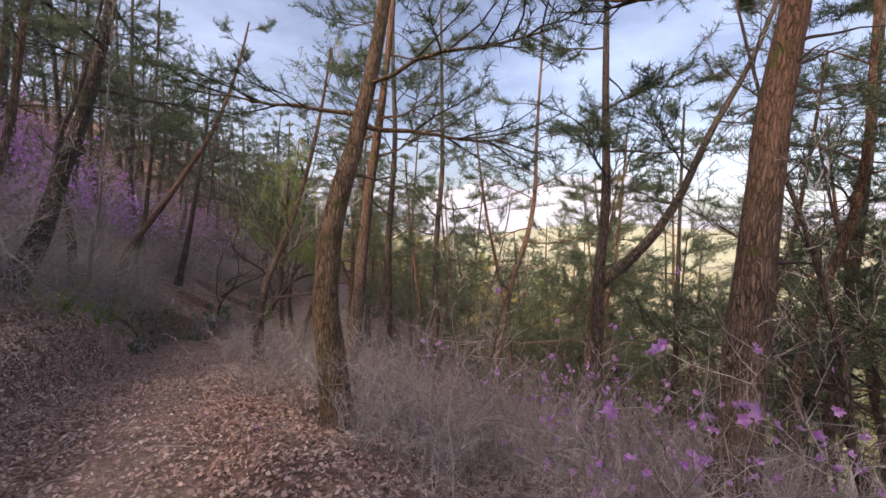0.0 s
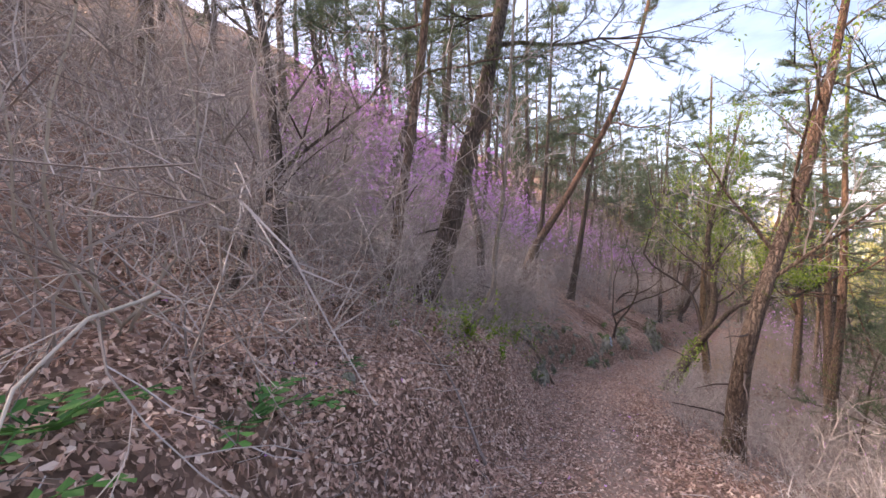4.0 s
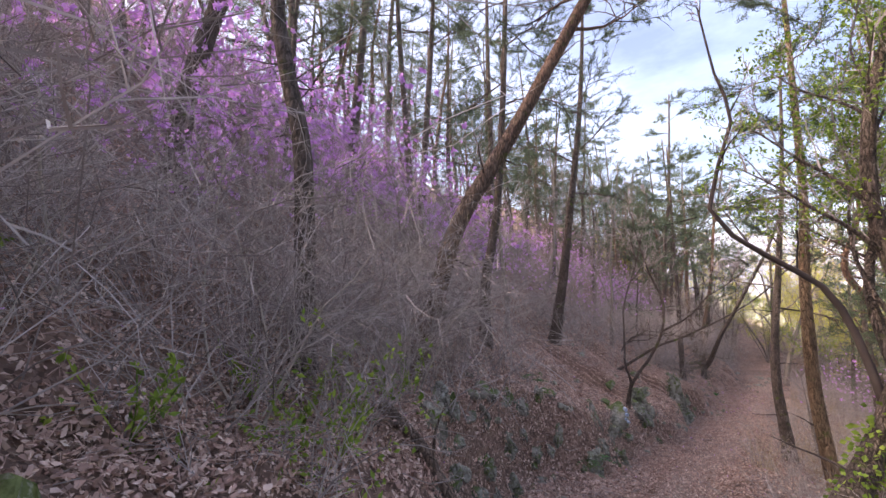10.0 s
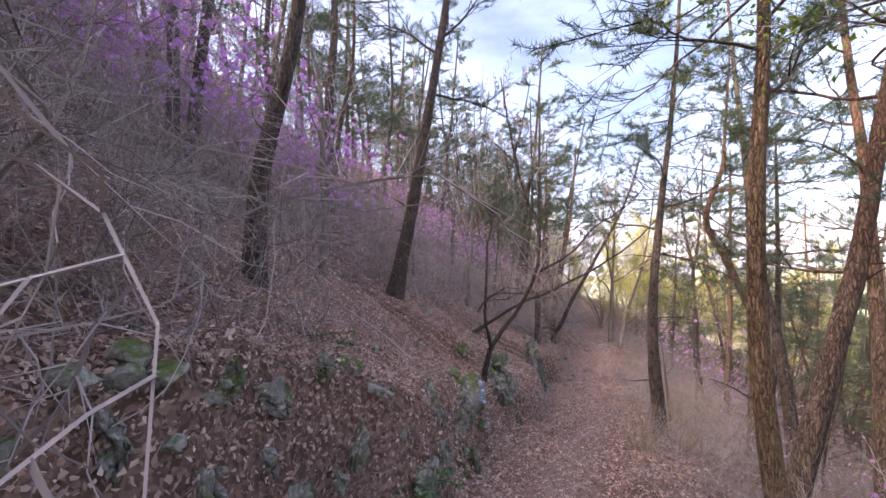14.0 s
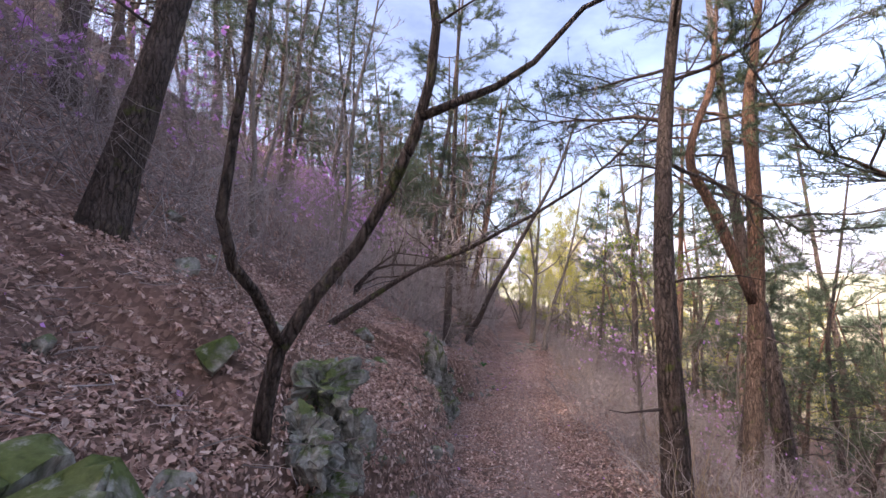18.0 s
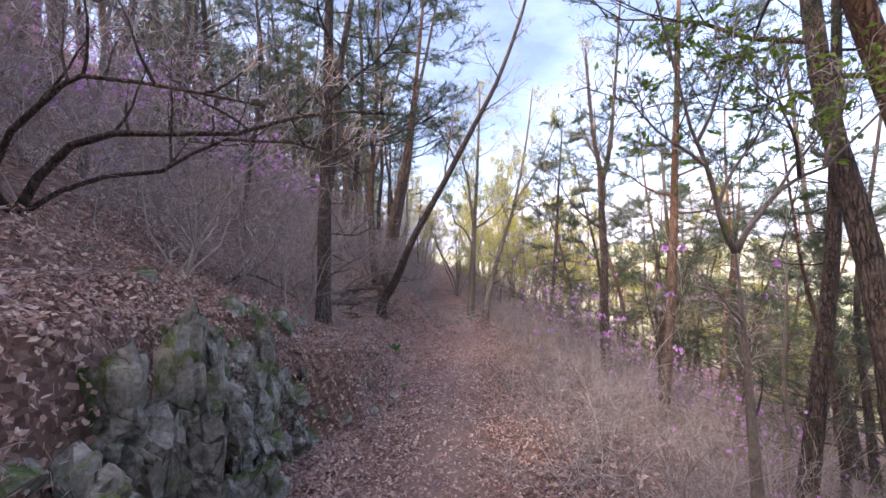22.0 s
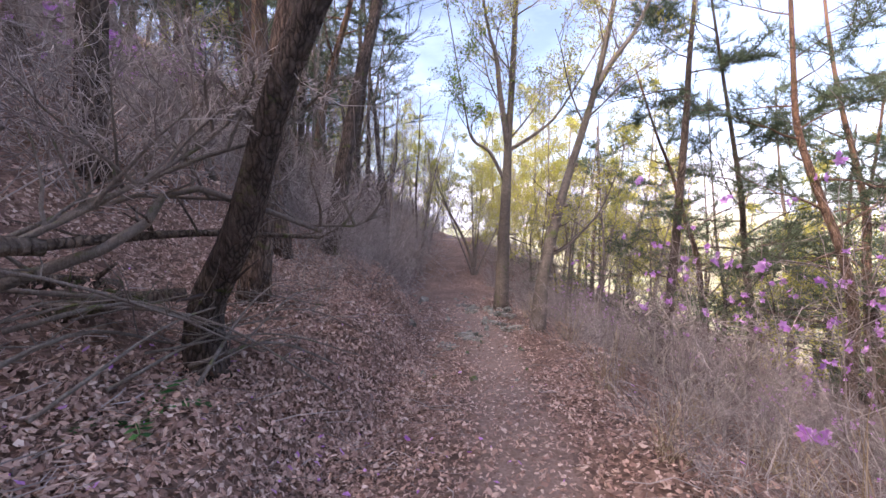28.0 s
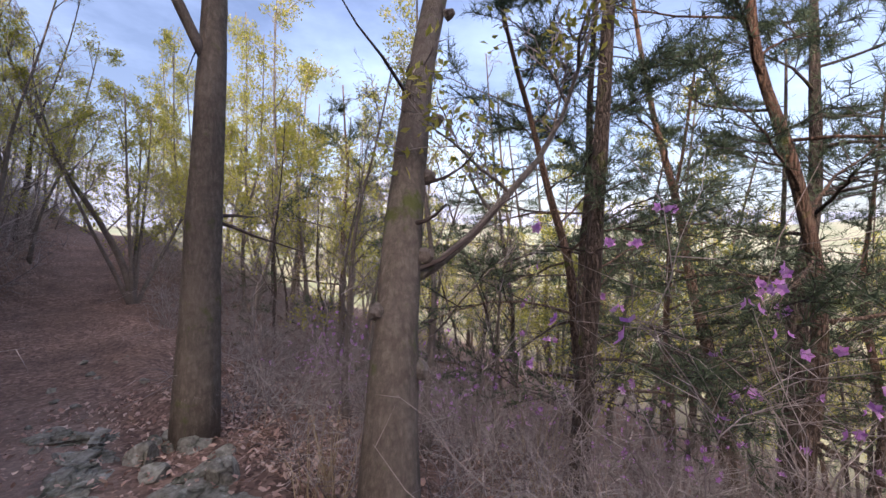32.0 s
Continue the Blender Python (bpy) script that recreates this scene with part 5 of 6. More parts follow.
for k, (s_, d_) in enumerate(bush_at):
    x, y = at_trail(s_, d_)
    size = (1.0 if d_ < 0 else 0.7) * shrub_rng.uniform(0.8, 1.15)
    best = None
    for turn in range(9):
        a = 2.1 * k + 0.7 * turn
        p = REACH[k % 3] * size
        wx, wy = x + p[:, 0] * math.cos(a) - p[:, 1] * math.sin(a), y + p[:, 0] * math.sin(a) + p[:, 1] * math.cos(a)
        over = int((np.abs(lay(wx, wy)[1]) < 0.8).sum())
        if best is None or over < best[0]:
            best = (over, a)
        if over == 0:
            break
    if best[0]:
        size *= max(0.45, (abs(d_) - 0.9) / 2.3)
    m = Matrix.Translation((x, y, gz(x, y) - 0.03)) @ Matrix.Rotation(best[1], 4, "Z") @ Matrix.Scale(size, 4)
    if k < 3:
        BUSH[k].matrix_world = m
    else:
        copy_thing(BUSH[k % 3], m)


TALL_AZALEA = [shrub("azalea_bush", "tall open azalea with large purple flowers by the trail", 170 + k, 4, 2.9, 0.4, M_TWIG, 0.2, group="azaleas") for k in range(3)]
for k, (s_, d_) in enumerate([(30.8, 2.6), (32.3, 2.4), (33.2, 3.4), (31.5, 3.9), (29.6, 3.4), (26.8, 2.9), (27.9, 4.0), (33.8, 4.6), (35.2, 3.8), (32.6, 5.2)]):
    x, y = at_trail(s_, d_)
    if k < 3:
        TALL_AZALEA[k].matrix_world = Matrix.Translation((x, y, gz(x, y)))
    else:
        place(TALL_AZALEA[k % 3], x, y, 1.9 * k, shrub_rng.uniform(0.85, 1.25))


# ferns and other green tufts
def fern(seed):
    rng = random.Random(seed)
    ob = tagged(new("fern"), "dark green fern tuft on the leafy bank", "fern", "ferns")
    for k in range(6):
        a = 1.05 * k + rng.uniform(-0.3, 0.3)
        pts = wander(rng, (0, 0, 0), (math.cos(a) * 0.8, math.sin(a) * 0.8, 1), rng.uniform(0.28, 0.42), 6, 0.05, -0.2)
        g = Geo()
        g.tube(pts, [0.003] * 7, 3, cap=False)
        for i in range(1, 7):
            d = (pts[i] - pts[i - 1]).normalized()
            side = d.cross(Vector((0, 0, 1))).normalized()
            for sg in (-1, 1):
                g.leaf(pts[i], (side * sg + d * 0.4).normalized(), d, 0.115 * (1.1 - i * 0.11), 0.042, 0.1)
        part("frond", g, M_FERN, ob)
    return ob


FERNS = [fern(150 + k) for k in range(2)]
fern_at = [(-1.56, 0.78), (-1.37, 0.32), (-1.79, -0.51), (-1.99, -0.25), (-1.09, 2.71), (-1.13, 1.99), (3.6, 13.83), (3.81, 13.92), (4.33, 12.86), (4.54, 13.07), (13.75, 24.0), (14.56, 25.39), (-1.2, 1.4), (0.6, 6.6)]
for k, (x, y) in enumerate(fern_at):
    if k < 2:
        FERNS[k].matrix_world = Matrix.Translation((x, y, gz(x, y)))
    else:
        place(FERNS[k % 2], x, y, k * 1.3, shrub_rng.uniform(0.7, 1.2))


# tussocks of dry grass at the trail's lower edge
def tussock(seed, n, tall):
    rng = random.Random(seed)
    ob = tagged(new("dry_grass"), "tussock of tall dry straw-coloured grass", "grass", "dry grass tussocks")
    g = Geo()
    for _ in range(n):
        a, t = rng.uniform(0, 6.28), rng.uniform(0.05, 0.5)
        pts = wander(rng, (rng.uniform(-0.12, 0.12), rng.uniform(-0.12, 0.12), -0.05), (math.cos(a) * t, math.sin(a) * t, 1), tall * rng.uniform(0.4, 1.1), 4, 0.1, -0.07)
        g.tube(pts, [0.004, 0.0035, 0.003, 0.002, 0.001], 3, cap=False)
    part("grass_tuft", g, M_REED, ob)["kind"] = "stuff"
    return ob


TUSSOCKS = [tussock(160 + k, 45, 0.6 + 0.3 * k) for k in range(3)]
for k in range(30):
    if k < 16:
        x, y = at_trail(shrub_rng.uniform(17, 35), shrub_rng.uniform(0.85, 2.4))
    else:
        x, y = at_trail(shrub_rng.uniform(27, 35), shrub_rng.uniform(1.0, 3.2))
    if k < 3:
        TUSSOCKS[k].matrix_world = Matrix.Translation((x, y, gz(x, y)))
    else:
        place(TUSSOCKS[k % 3], x, y, k * 1.7, shrub_rng.uniform(0.6, 1.1))


# ---- rocks ----
def rock_mesh(seed, flat=0.7):
    rng = random.Random(seed)
    bm = bmesh.new()
    bmesh.ops.create_icosphere(bm, subdivisions=3, radius=1.0)
    cuts = [(rand_dir(rng), rng.uniform(0.4, 0.8)) for _ in range(13)]
    for v in bm.verts:
        for nrm, h in cuts:
            over = v.co.dot(nrm) - h
            if over > 0:
                v.co -= nrm * over * 0.97
        v.co += v.co.normalized() * 0.10 * noise.noise(v.co * 2.3 + Vector((seed, 0, 0)))
        v.co += v.co.normalized() * 0.035 * noise.noise(v.co * 7 + Vector((0, seed, 0)))
        v.co.z *= flat
    m = bpy.data.meshes.new("rock")
    bm.to_mesh(m)
    bm.free()
    m.materials.append(M_ROCK)
    m.polygons.foreach_set("use_smooth", [False] * len(m.polygons))
    return m


ROCK_MESHES = [rock_mesh(k, (0.7, 0.85, 1.0)[k % 3]) for k in range(9)]
rock_rng = random.Random(3)


def dry(mesh):
    """The same stone without moss."""
    m = mesh.copy()
    m.materials[0] = M_STONE
    return m


DRY_MESHES = [dry(m) for m in ROCK_MESHES]


def rock(x, y, size, label="grey stone with moss set in the leafy bank", group="stones of the bank", sink=0.3):
    ob = tagged(new("rock", rock_rng.choice(DRY_MESHES if y > 27.5 else ROCK_MESHES)), label, "rock", group)
    ob.matrix_world = Matrix.Translation((x, y, gz(x, y) + size * (0.35 - sink))) @ Euler([rock_rng.uniform(-0.5, 0.5), rock_rng.uniform(-0.5, 0.5), rock_rng.uniform(0, 6.28)]).to_matrix().to_4x4() @ Matrix.Diagonal((size * rock_rng.uniform(0.34, 0.5), size * rock_rng.uniform(0.34, 0.5), size * rock_rng.uniform(0.36, 0.5), 1))
    return ob


UPPER_ROCKS = [(-1.66, -0.62, 0.2), (-1.37, -0.03, 0.25), (-0.98, 2.4, 0.25), (-1.11, 4.5, 0.2), (-2.42, 5.07, 0.4), (0.64, 7.13, 0.4), (1.93, 9.29, 0.2), (2.62, 10.57, 0.25), (3.52, 12.33, 0.25), (5.39, 16.17, 0.25), (2.05, 9.82, 0.3), (2.49, 10.56, 0.35), (2.27, 9.84, 0.2), (2.97, 11.5, 0.25), (3.64, 11.77, 0.2), (1.89, 10.45, 0.25), (2.52, 10.89, 0.33), (2.71, 11.24, 0.33), (2.89, 10.75, 0.4), (2.21, 10.09, 0.35), (2.49, 10.27, 0.14), (2.5, 12.36, 0.22), (3.27, 12.41, 0.3), (4.29, 14.27, 0.25)]
MIDDLE_ROCKS = [(4.04, 14.36, 0.25), (3.99, 14.03, 0.18), (4.44, 14.66, 0.33), (6.43, 20.31, 0.3), (6.21, 16.12, 0.33), (4.28, 13.16, 0.15), (5.14, 14.65, 0.3), (6.66, 16.79, 0.3), (9.61, 20.79, 0.3), (11.2, 21.7, 0.35), (5.8, 19.65, 0.4), (6.24, 18.82, 0.3), (8.16, 18.66, 0.2), (7.97, 17.63, 0.14), (10.23, 20.64, 0.35), (9.41, 20.7, 0.3), (8.79, 18.41, 0.2), (8.29, 19.83, 0.33)]
LOWER_ROCKS = [(10.75, 21.01, 0.4), (9.05, 18.75, 0.35), (10.89, 21.38, 0.6), (13.1, 21.0, 0.1), (13.0, 21.15, 0.06), (10.8, 21.36, 0.35), (11.14, 21.96, 0.14), (11.26, 21.07, 0.2), (11.37, 21.18, 0.22), (10.94, 20.86, 0.25), (18.41, 29.09, 0.18), (20.2, 31.1, 0.18), (21.18, 29.22, 0.22), (20.35, 28.74, 0.2), (19.27, 32.66, 0.25), (20.89, 28.81, 0.24), (20.6, 28.5, 0.3), (21.08, 29.42, 0.15), (19.54, 30.16, 0.18)]
for row in UPPER_ROCKS + MIDDLE_ROCKS:
    rock(*row)
for row in ((20.89, 31.83, 0.35), (18.1, 28.23, 0.28), (21.01, 29.15, 0.38), (20.57, 29.0, 0.25), (20.75, 29.3, 0.3)):
    rock(*row, "pale weathered stone at the trail's edge", "stones by the trail")
rock(8.36, 19.32, 0.45)
for x, y, w in ((-2.25, 5.85, 1.1), (-1.65, 7.75, 1.4), (-1.3, 7.3, 0.8)):
    rock(x, y, w, "big grey-green boulder among dark brush on the slope", "boulders of the slope")
rock(8.1, 18.9, 0.3)
for row in LOWER_ROCKS:
    rock(*row, "weathered grey stone beside the leafy trail", "stones by the trail")
for k in range(90):  # small stones along the cut bank
    along = rock_rng.uniform(8.5, 26)
    x, y = at_trail(along, -toe_at(along) - rock_rng.uniform(-0.1, 0.55))
    rock(x, y, rock_rng.uniform(0.12, 0.3))
for row in ((2.45, 11.72, 0.36), (2.73, 11.95, 0.4), (2.35, 11.3, 0.3), (2.6, 11.5, 0.24), (2.2, 10.9, 0.34), (2.95, 12.2, 0.26), (-0.88, 4.2, 0.3), (5.96, 17.5, 0.42), (5.61, 15.0, 0.45), (5.92, 14.78, 0.4), (8.26, 18.35, 0.45), (8.0, 18.1, 0.3)):
    rock(*row)

# ledges of bedrock that stand out of the bank
def slab_mesh(seed):
    rng = random.Random(seed)
    bm = bmesh.new()
    bmesh.ops.create_cube(bm, size=2.0)
    bmesh.ops.subdivide_edges(bm, edges=bm.edges[:], cuts=14, use_grid_fill=True)
    cuts = []
    for _ in range(16):
        n = rand_dir(rng)
        n.z *= 0.7
        cuts.append((n.normalized(), rng.uniform(0.55, 0.95)))
    for v in bm.verts:
        for n, h in cuts:
            over = v.co.dot(n) - h
            if over > 0:
                v.co -= n * over * 0.95
        q = Vector((v.co.x * 2.0, v.co.y * 2.0, v.co.z * 1.7))
        near, spots = noise.voronoi(q * 0.9 + Vector((seed * 3.1, 0, 0)))
        block = noise.cell(spots[0] * 7.3)  # blocks split along cracks
        v.co += v.co.normalized() * (0.2 * block - 0.22 * max(0.0, 1 - (near[1] - near[0]) / 0.16))
        v.co += v.co.normalized() * (0.16 * noise.noise(q + Vector((seed, 0, 0))) - 0.16 * abs(noise.noise(q * 1.7 + Vector((0, seed, 5)))) + 0.07 * noise.noise(q * 3.7 + Vector((0, seed, 0))))
    m = bpy.data.meshes.new("slab")
    bm.to_mesh(m)
    bm.free()
    m.materials.append(M_ROCK)
    return m


SLABS = [slab_mesh(k + 200) for k in range(6)]
DRY_SLABS = [dry(m) for m in SLABS]


def outcrop(label, s0, s1, seed, d0=-1.62):
    rng = random.Random(seed)
    x, y = at_trail((s0 + s1) / 2, d0)
    ob = tagged(new("rock_outcrop"), label, "rock")
    ob.location = (x, y, gz(x, y))
    s_ = s0
    while s_ < s1:
        w = rng.uniform(0.11, 0.24)
        x, y = at_trail(s_ + w, d0 + rng.uniform(-0.16, 0.17))
        i = int(np.argmin(np.abs(ALONG - s_)))
        top = gz(*at_trail(s_ + w, d0 - 0.36)) + rng.uniform(-0.2, 0.05)
        foot = gz(*at_trail(s_ + w, d0 + 0.3)) - 0.15
        heading = math.atan2(WAY[i][1], WAY[i][0])
        u = min(max((s_ - s0) / (s1 - s0), 0.0), 1.0)
        top = foot + (top - foot) * (0.62 + 0.38 * math.sin(math.pi * u) ** 0.6)
        split = foot + (top - foot) * rng.choice((0.3, 0.45, 0.6))
        for lo, hi in ((foot, split + 0.05), (split, top)) if split > foot else ((foot, top),):
            pc = new("slab", rng.choice(SLABS))
            pc.parent = ob
            jut = rng.uniform(-0.13, 0.13)
            turn = Euler((rng.uniform(-0.1, 0.1), rng.uniform(-0.1, 0.1), heading + rng.uniform(-0.3, 0.3) + rng.choice((0, math.pi)))).to_matrix().to_4x4()
            pc.matrix_basis = Matrix.Translation(Vector((x - WAY[i][1] * jut, y + WAY[i][0] * jut, (lo + hi) / 2)) - ob.location) @ turn @ Matrix.Diagonal((w * rng.uniform(1.25, 1.7), 0.26, (hi - lo) * 0.58, 1))
        s_ += w * 1.75


outcrop("grey rock ledge with green moss and hanging leaves in the bank", 20.85, 23.3, 5)
outcrop("stacked mossy grey rock ledge in the leafy bank", 16.8, 17.4, 6)

for k in range(36):  # upright stones in the foot of the bank
    along = 8.4 + 0.2 * k + rock_rng.uniform(-0.1, 0.1)
    x, y = at_trail(along, -toe_at(along) - rock_rng.uniform(0.0, 0.4))
    w = rock_rng.uniform(0.09, 0.18)
    ob = tagged(new("rock", SLABS[k % 6]), "upright grey stone with moss in the foot of the bank", "rock", "stones of the bank")
    ob.matrix_world = Matrix.Translation((x, y, gz(x, y) + w * 0.5)) @ Euler((rock_rng.uniform(-0.4, 0.4), rock_rng.uniform(-0.4, 0.4), rock_rng.uniform(0, 6.28))).to_matrix().to_4x4() @ Matrix.Diagonal((w, w * 0.7, w * rock_rng.uniform(0.9, 1.5), 1))
for k in range(70):  # stones loose on the trail near its end
    x, y = at_trail(rock_rng.uniform(32.0, 40), rock_rng.uniform(-1.3, 0.9))
    rock(x, y, rock_rng.uniform(0.05, 0.17), "loose grey stone on the trail", "stones by the trail")

for k in range(16):  # bedrock that shows through the trail near its end
    x, y = at_trail(33.6 + 0.24 * k + rock_rng.uniform(-0.1, 0.1), rock_rng.uniform(-0.75, 0.75))
    w = rock_rng.uniform(0.14, 0.34)
    ob = tagged(new("rock", DRY_SLABS[k % 6]), "flat weathered slab of bedrock worn into the trail", "rock", "stones by the trail")
    ob.matrix_world = Matrix.Translation((x, y, gz(x, y) - 0.01)) @ Euler((rock_rng.uniform(-0.15, 0.15), rock_rng.uniform(-0.15, 0.15), rock_rng.uniform(0, 6.28))).to_matrix().to_4x4() @ Matrix.Diagonal((w, w * 0.6, 0.06, 1))

# the stone with the waymark
mark = tagged(new("marked_stone"), "upright mossy stone with pale blue waymark paint", "stone")
mx, my = 5.78, 14.75
mark.location = (mx, my, gz(mx, my) - 0.05)
body = new("stone", rock_mesh(41, 1.0))
body.parent = mark
body.matrix_basis = Matrix.Translation((0.02, 0.06, 0.22)) @ Euler((0.2, -0.15, 0.5)).to_matrix().to_4x4() @ Matrix.Diagonal((0.34, 0.28, 0.46, 1))
M_PAINT = plain("waymark paint", [(0.3, (0.30, 0.42, 0.62)), (0.7, (0.62, 0.70, 0.82))], 20, 0.7, bumps=0.2)
g = Geo()
for px, pz, w, h in ((0.02, 0.30, 0.05, 0.09), (0.03, 0.20, 0.07, 0.07), (0.0, 0.12, 0.05, 0.06), (0.05, 0.06, 0.06, 0.05)):
    b = len(g.v)
    ring = [Vector((0.06 + px + w * 0.5 * math.cos(a), -0.245 - 0.02 * math.sin(a) + 0.12 * (pz - 0.15), pz + 0.1 + h * 0.5 * math.sin(a))) for a in (k * 0.785 for k in range(8))]
    g.v += ring + [v + Vector((0, 0.12, 0)) for v in ring]
    g.f.append(tuple(b + k for k in range(8)))
    g.f += [(b + k, b + 8 + k, b + 8 + (k + 1) % 8, b + (k + 1) % 8) for k in range(8)]
part("paint_mark", g, M_PAINT, mark, "pale blue daubs of paint")

# ---- leaf litter ----
litter = np.random.RandomState(4)


def leaf_litter(name, label, n, s0, s1, d0, d1, size, mat, lift=0.012, thin_trail=True, narrow=False):
    s = litter.uniform(s0, s1, n)
    d = d0 + (d1 - d0) * litter.uniform(0, 1, n) ** 1.0
    if thin_trail:
        keep = (np.abs(d) > 0.38) | (litter.uniform(0, 1, n) < 0.66)
        keep &= (s < 32.5) | (np.abs(d) > 1.0) | (litter.uniform(0, 1, n) < 0.35)  # stony ground near the end
        s, d = s[keep], d[keep]
    x = np.interp(s, ALONG, LINE[:, 0]) + np.interp(s, ALONG, WAY[:, 1]) * d
    y = np.interp(s, ALONG, LINE[:, 1]) - np.interp(s, ALONG, WAY[:, 0]) * d
    k = len(x)
    e = 0.06
    z = ground(x, y)
    sx, sy = (ground(x + e, y) - z) / e, (ground(x, y + e) - z) / e
    face = np.c_[-sx, -sy, np.ones(k)]
    face /= np.linalg.norm(face, axis=1)[:, None]
    nrm = face + litter.normal(0, 0.42, (k, 3))
    nrm /= np.linalg.norm(nrm, axis=1)[:, None]
    a = np.cross(nrm, litter.normal(0, 1, (k, 3)))
    a /= np.linalg.norm(a, axis=1)[:, None]
    c = np.cross(nrm, a)
    L = size * litter.uniform(0.35, 1.0, k)[:, None] * 1.5
    W = L * litter.uniform(*((0.3, 0.75) if not narrow else (0.03, 0.06)), k)[:, None]
    p = np.c_[x, y, z] + face * (lift + litter.uniform(0, 0.05, (k, 1)))
    v = []
    for q in range(5):  # five uneven corners, crumpled out of their plane
        w = 1.2566 * q + litter.uniform(-0.3, 0.3, (k, 1))
        far = litter.uniform(0.3, 0.6, (k, 1))
        v.append(p + a * (np.cos(w) * L * far) + c * (np.sin(w) * W * far) + nrm * (L * litter.uniform(-0.12, 0.22, (k, 1)) * (0.2 if narrow else 1)))
    v = np.stack(v, 1).reshape(-1, 3)
    b = np.arange(k)[:, None] * 5
    f = np.concatenate([b + q for q in ([0, 1, 2], [0, 2, 3], [0, 3, 4])], 1).reshape(-1, 3)
    m = bpy.data.meshes.new(name)
    m.from_pydata(v.tolist(), [], f.tolist())
    m.materials.append(mat)
    return tagged(new(name, m), label, "leaves", kind="stuff")


leaf_litter("fallen_leaves", "curled brown oak leaves lying over the bank and trail", 250000, -5.5, 38, -4.0, 1.5, 0.04, M_LEAF)
leaf_litter("fallen_leaves", "brown leaves caught on the steep foot of the bank", 90000, -2, 33, -2.5, -0.95, 0.04, M_LEAF, 0.018)
leaf_litter("fallen_leaves", "dry leaves under the shrubs of the upper slope", 40000, -6, 40, -10, -4, 0.075, M_LEAF)
leaf_litter("fallen_needles", "brown pine needles strewn over the bank", 70000, -5, 36, -3.4, -0.6, 0.085, M_LEAF, 0.02, narrow=True)
leaf_litter("fallen_leaves", "brown leaves under the shrubs of the slope", 9000, -6, 40, 1.2, 5, 0.085, M_LEAF)
leaf_litter("fallen_petals", "purple flowers dropped on the leafy bank", 190, 25.5, 30.5, -2.6, 0.2, 0.05, M_PETAL, 0.035)
leaf_litter("fallen_petals", "purple petals fallen among the leaves", 420, -2, 33, -3.2, 1.6, 0.04, M_PETAL, 0.03)


# ---- fallen wood ----
def fallen(name, label, pts, r, mat, seed, twigs=4):
    rng = random.Random(seed)
    base = Vector(pts[0])
    ob = tagged(new(name), label, "branch")
    ob.location = base
    local = [Vector(p) - base for p in pts]
    n = 10
    axis = spline([tuple(p) for p in local], n)
    g = Geo()
    g.tube(axis, [r * (1 - 0.55 * k / (n - 1)) for k in range(n)], 9, 0.08, rng)
    part("stem", g, mat, ob, smooth=True)
    for _ in range(twigs):
        j = rng.randrange(2, n)
        d = rand_dir(rng)
        d.z = abs(d.z) * 0.6
        g = Geo()
        g.tube(wander(rng, axis[j], d, rng.uniform(0.2, 0.6), 4, 0.25), [r * 0.3, r * 0.25, r * 0.2, r * 0.15, r * 0.1], 5)
        part("twig", g, mat, ob)
    return ob


def on_ground(x, y, up=0.0):
    return (x, y, gz(x, y) + up)


fallen("fallen_branch", "dead branch lying down the bank to the trail", [on_ground(1.45, 9.6, 0.12), on_ground(1.85, 9.35, 0.1), on_ground(2.3, 9.03, 0.03)], 0.058, M_PINE, 1, 3)
fallen("fallen_log", "rotten mossy log lying on the bank", [on_ground(12.3, 24.6, 0.1), on_ground(12.95, 25.2, 0.12), on_ground(13.7, 25.9, 0.1)], 0.13, M_LOG, 2, 3)
fallen("fallen_log", "dark weathered log half buried in leaves", [on_ground(13.2, 25.6, 0.05), on_ground(13.8, 26.1, 0.08), on_ground(14.5, 26.6, 0.05)], 0.09, M_LOG, 3, 5)
fallen("fallen_branch", "pale bare pole lying along the trail's lower edge", [on_ground(13.9, 20.6, 0.05), on_ground(14.2, 21.0, 0.12), on_ground(14.75, 21.9, 0.2)], 0.03, M_GREY, 4, 2)
fallen("fallen_branch", "thin fallen branch among brown leaves", [on_ground(0.1, 3.2, 0.1), on_ground(-0.2, 3.6, 0.2), on_ground(-0.6, 3.9, 0.2)], 0.014, M_TWIG, 5, 5)
fallen("fallen_branch", "pale dead branch leaning on the bank", [on_ground(4.9, 14.7, 0.15), on_ground(4.5, 14.75, 0.3), on_ground(4.0, 14.6, 0.35)], 0.012, M_TWIG, 6, 6)
fallen("fallen_branch", "long dead branch resting on the rocks", [on_ground(10.2, 21.4, 0.3), on_ground(10.7, 21.9, 0.4), on_ground(11.4, 22.3, 0.3)], 0.02, M_LOG, 7, 6)
wreck = fallen("fallen_tree", "dead tree lying on the bank with pale bare limbs reaching out", [(13.5, 25.6, -3.0), (13.97, 25.65, -2.76), (14.56, 25.58, -2.49), (14.85, 25.74, -2.18), (15.63, 25.52, -2.45)], 0.038, M_GREY, 8, 6)
for k, pts in enumerate((
    [(13.6, 25.55, -2.9), (13.96, 25.53, -2.62), (14.49, 25.50, -2.28), (14.98, 25.52, -1.89)],
    [(13.65, 25.7, -2.8), (14.04, 25.73, -2.55), (14.75, 25.56, -2.10), (15.30, 25.52, -1.84)],
    [(13.7, 25.9, -2.75), (14.12, 26.04, -2.43), (14.83, 25.88, -2.20), (15.65, 25.51, -2.43)],
)):
    side_stem(wreck, 300 + k, pts, 0.022, M_GREY, "deci", 12, 0.8, None, 0, 0.4)
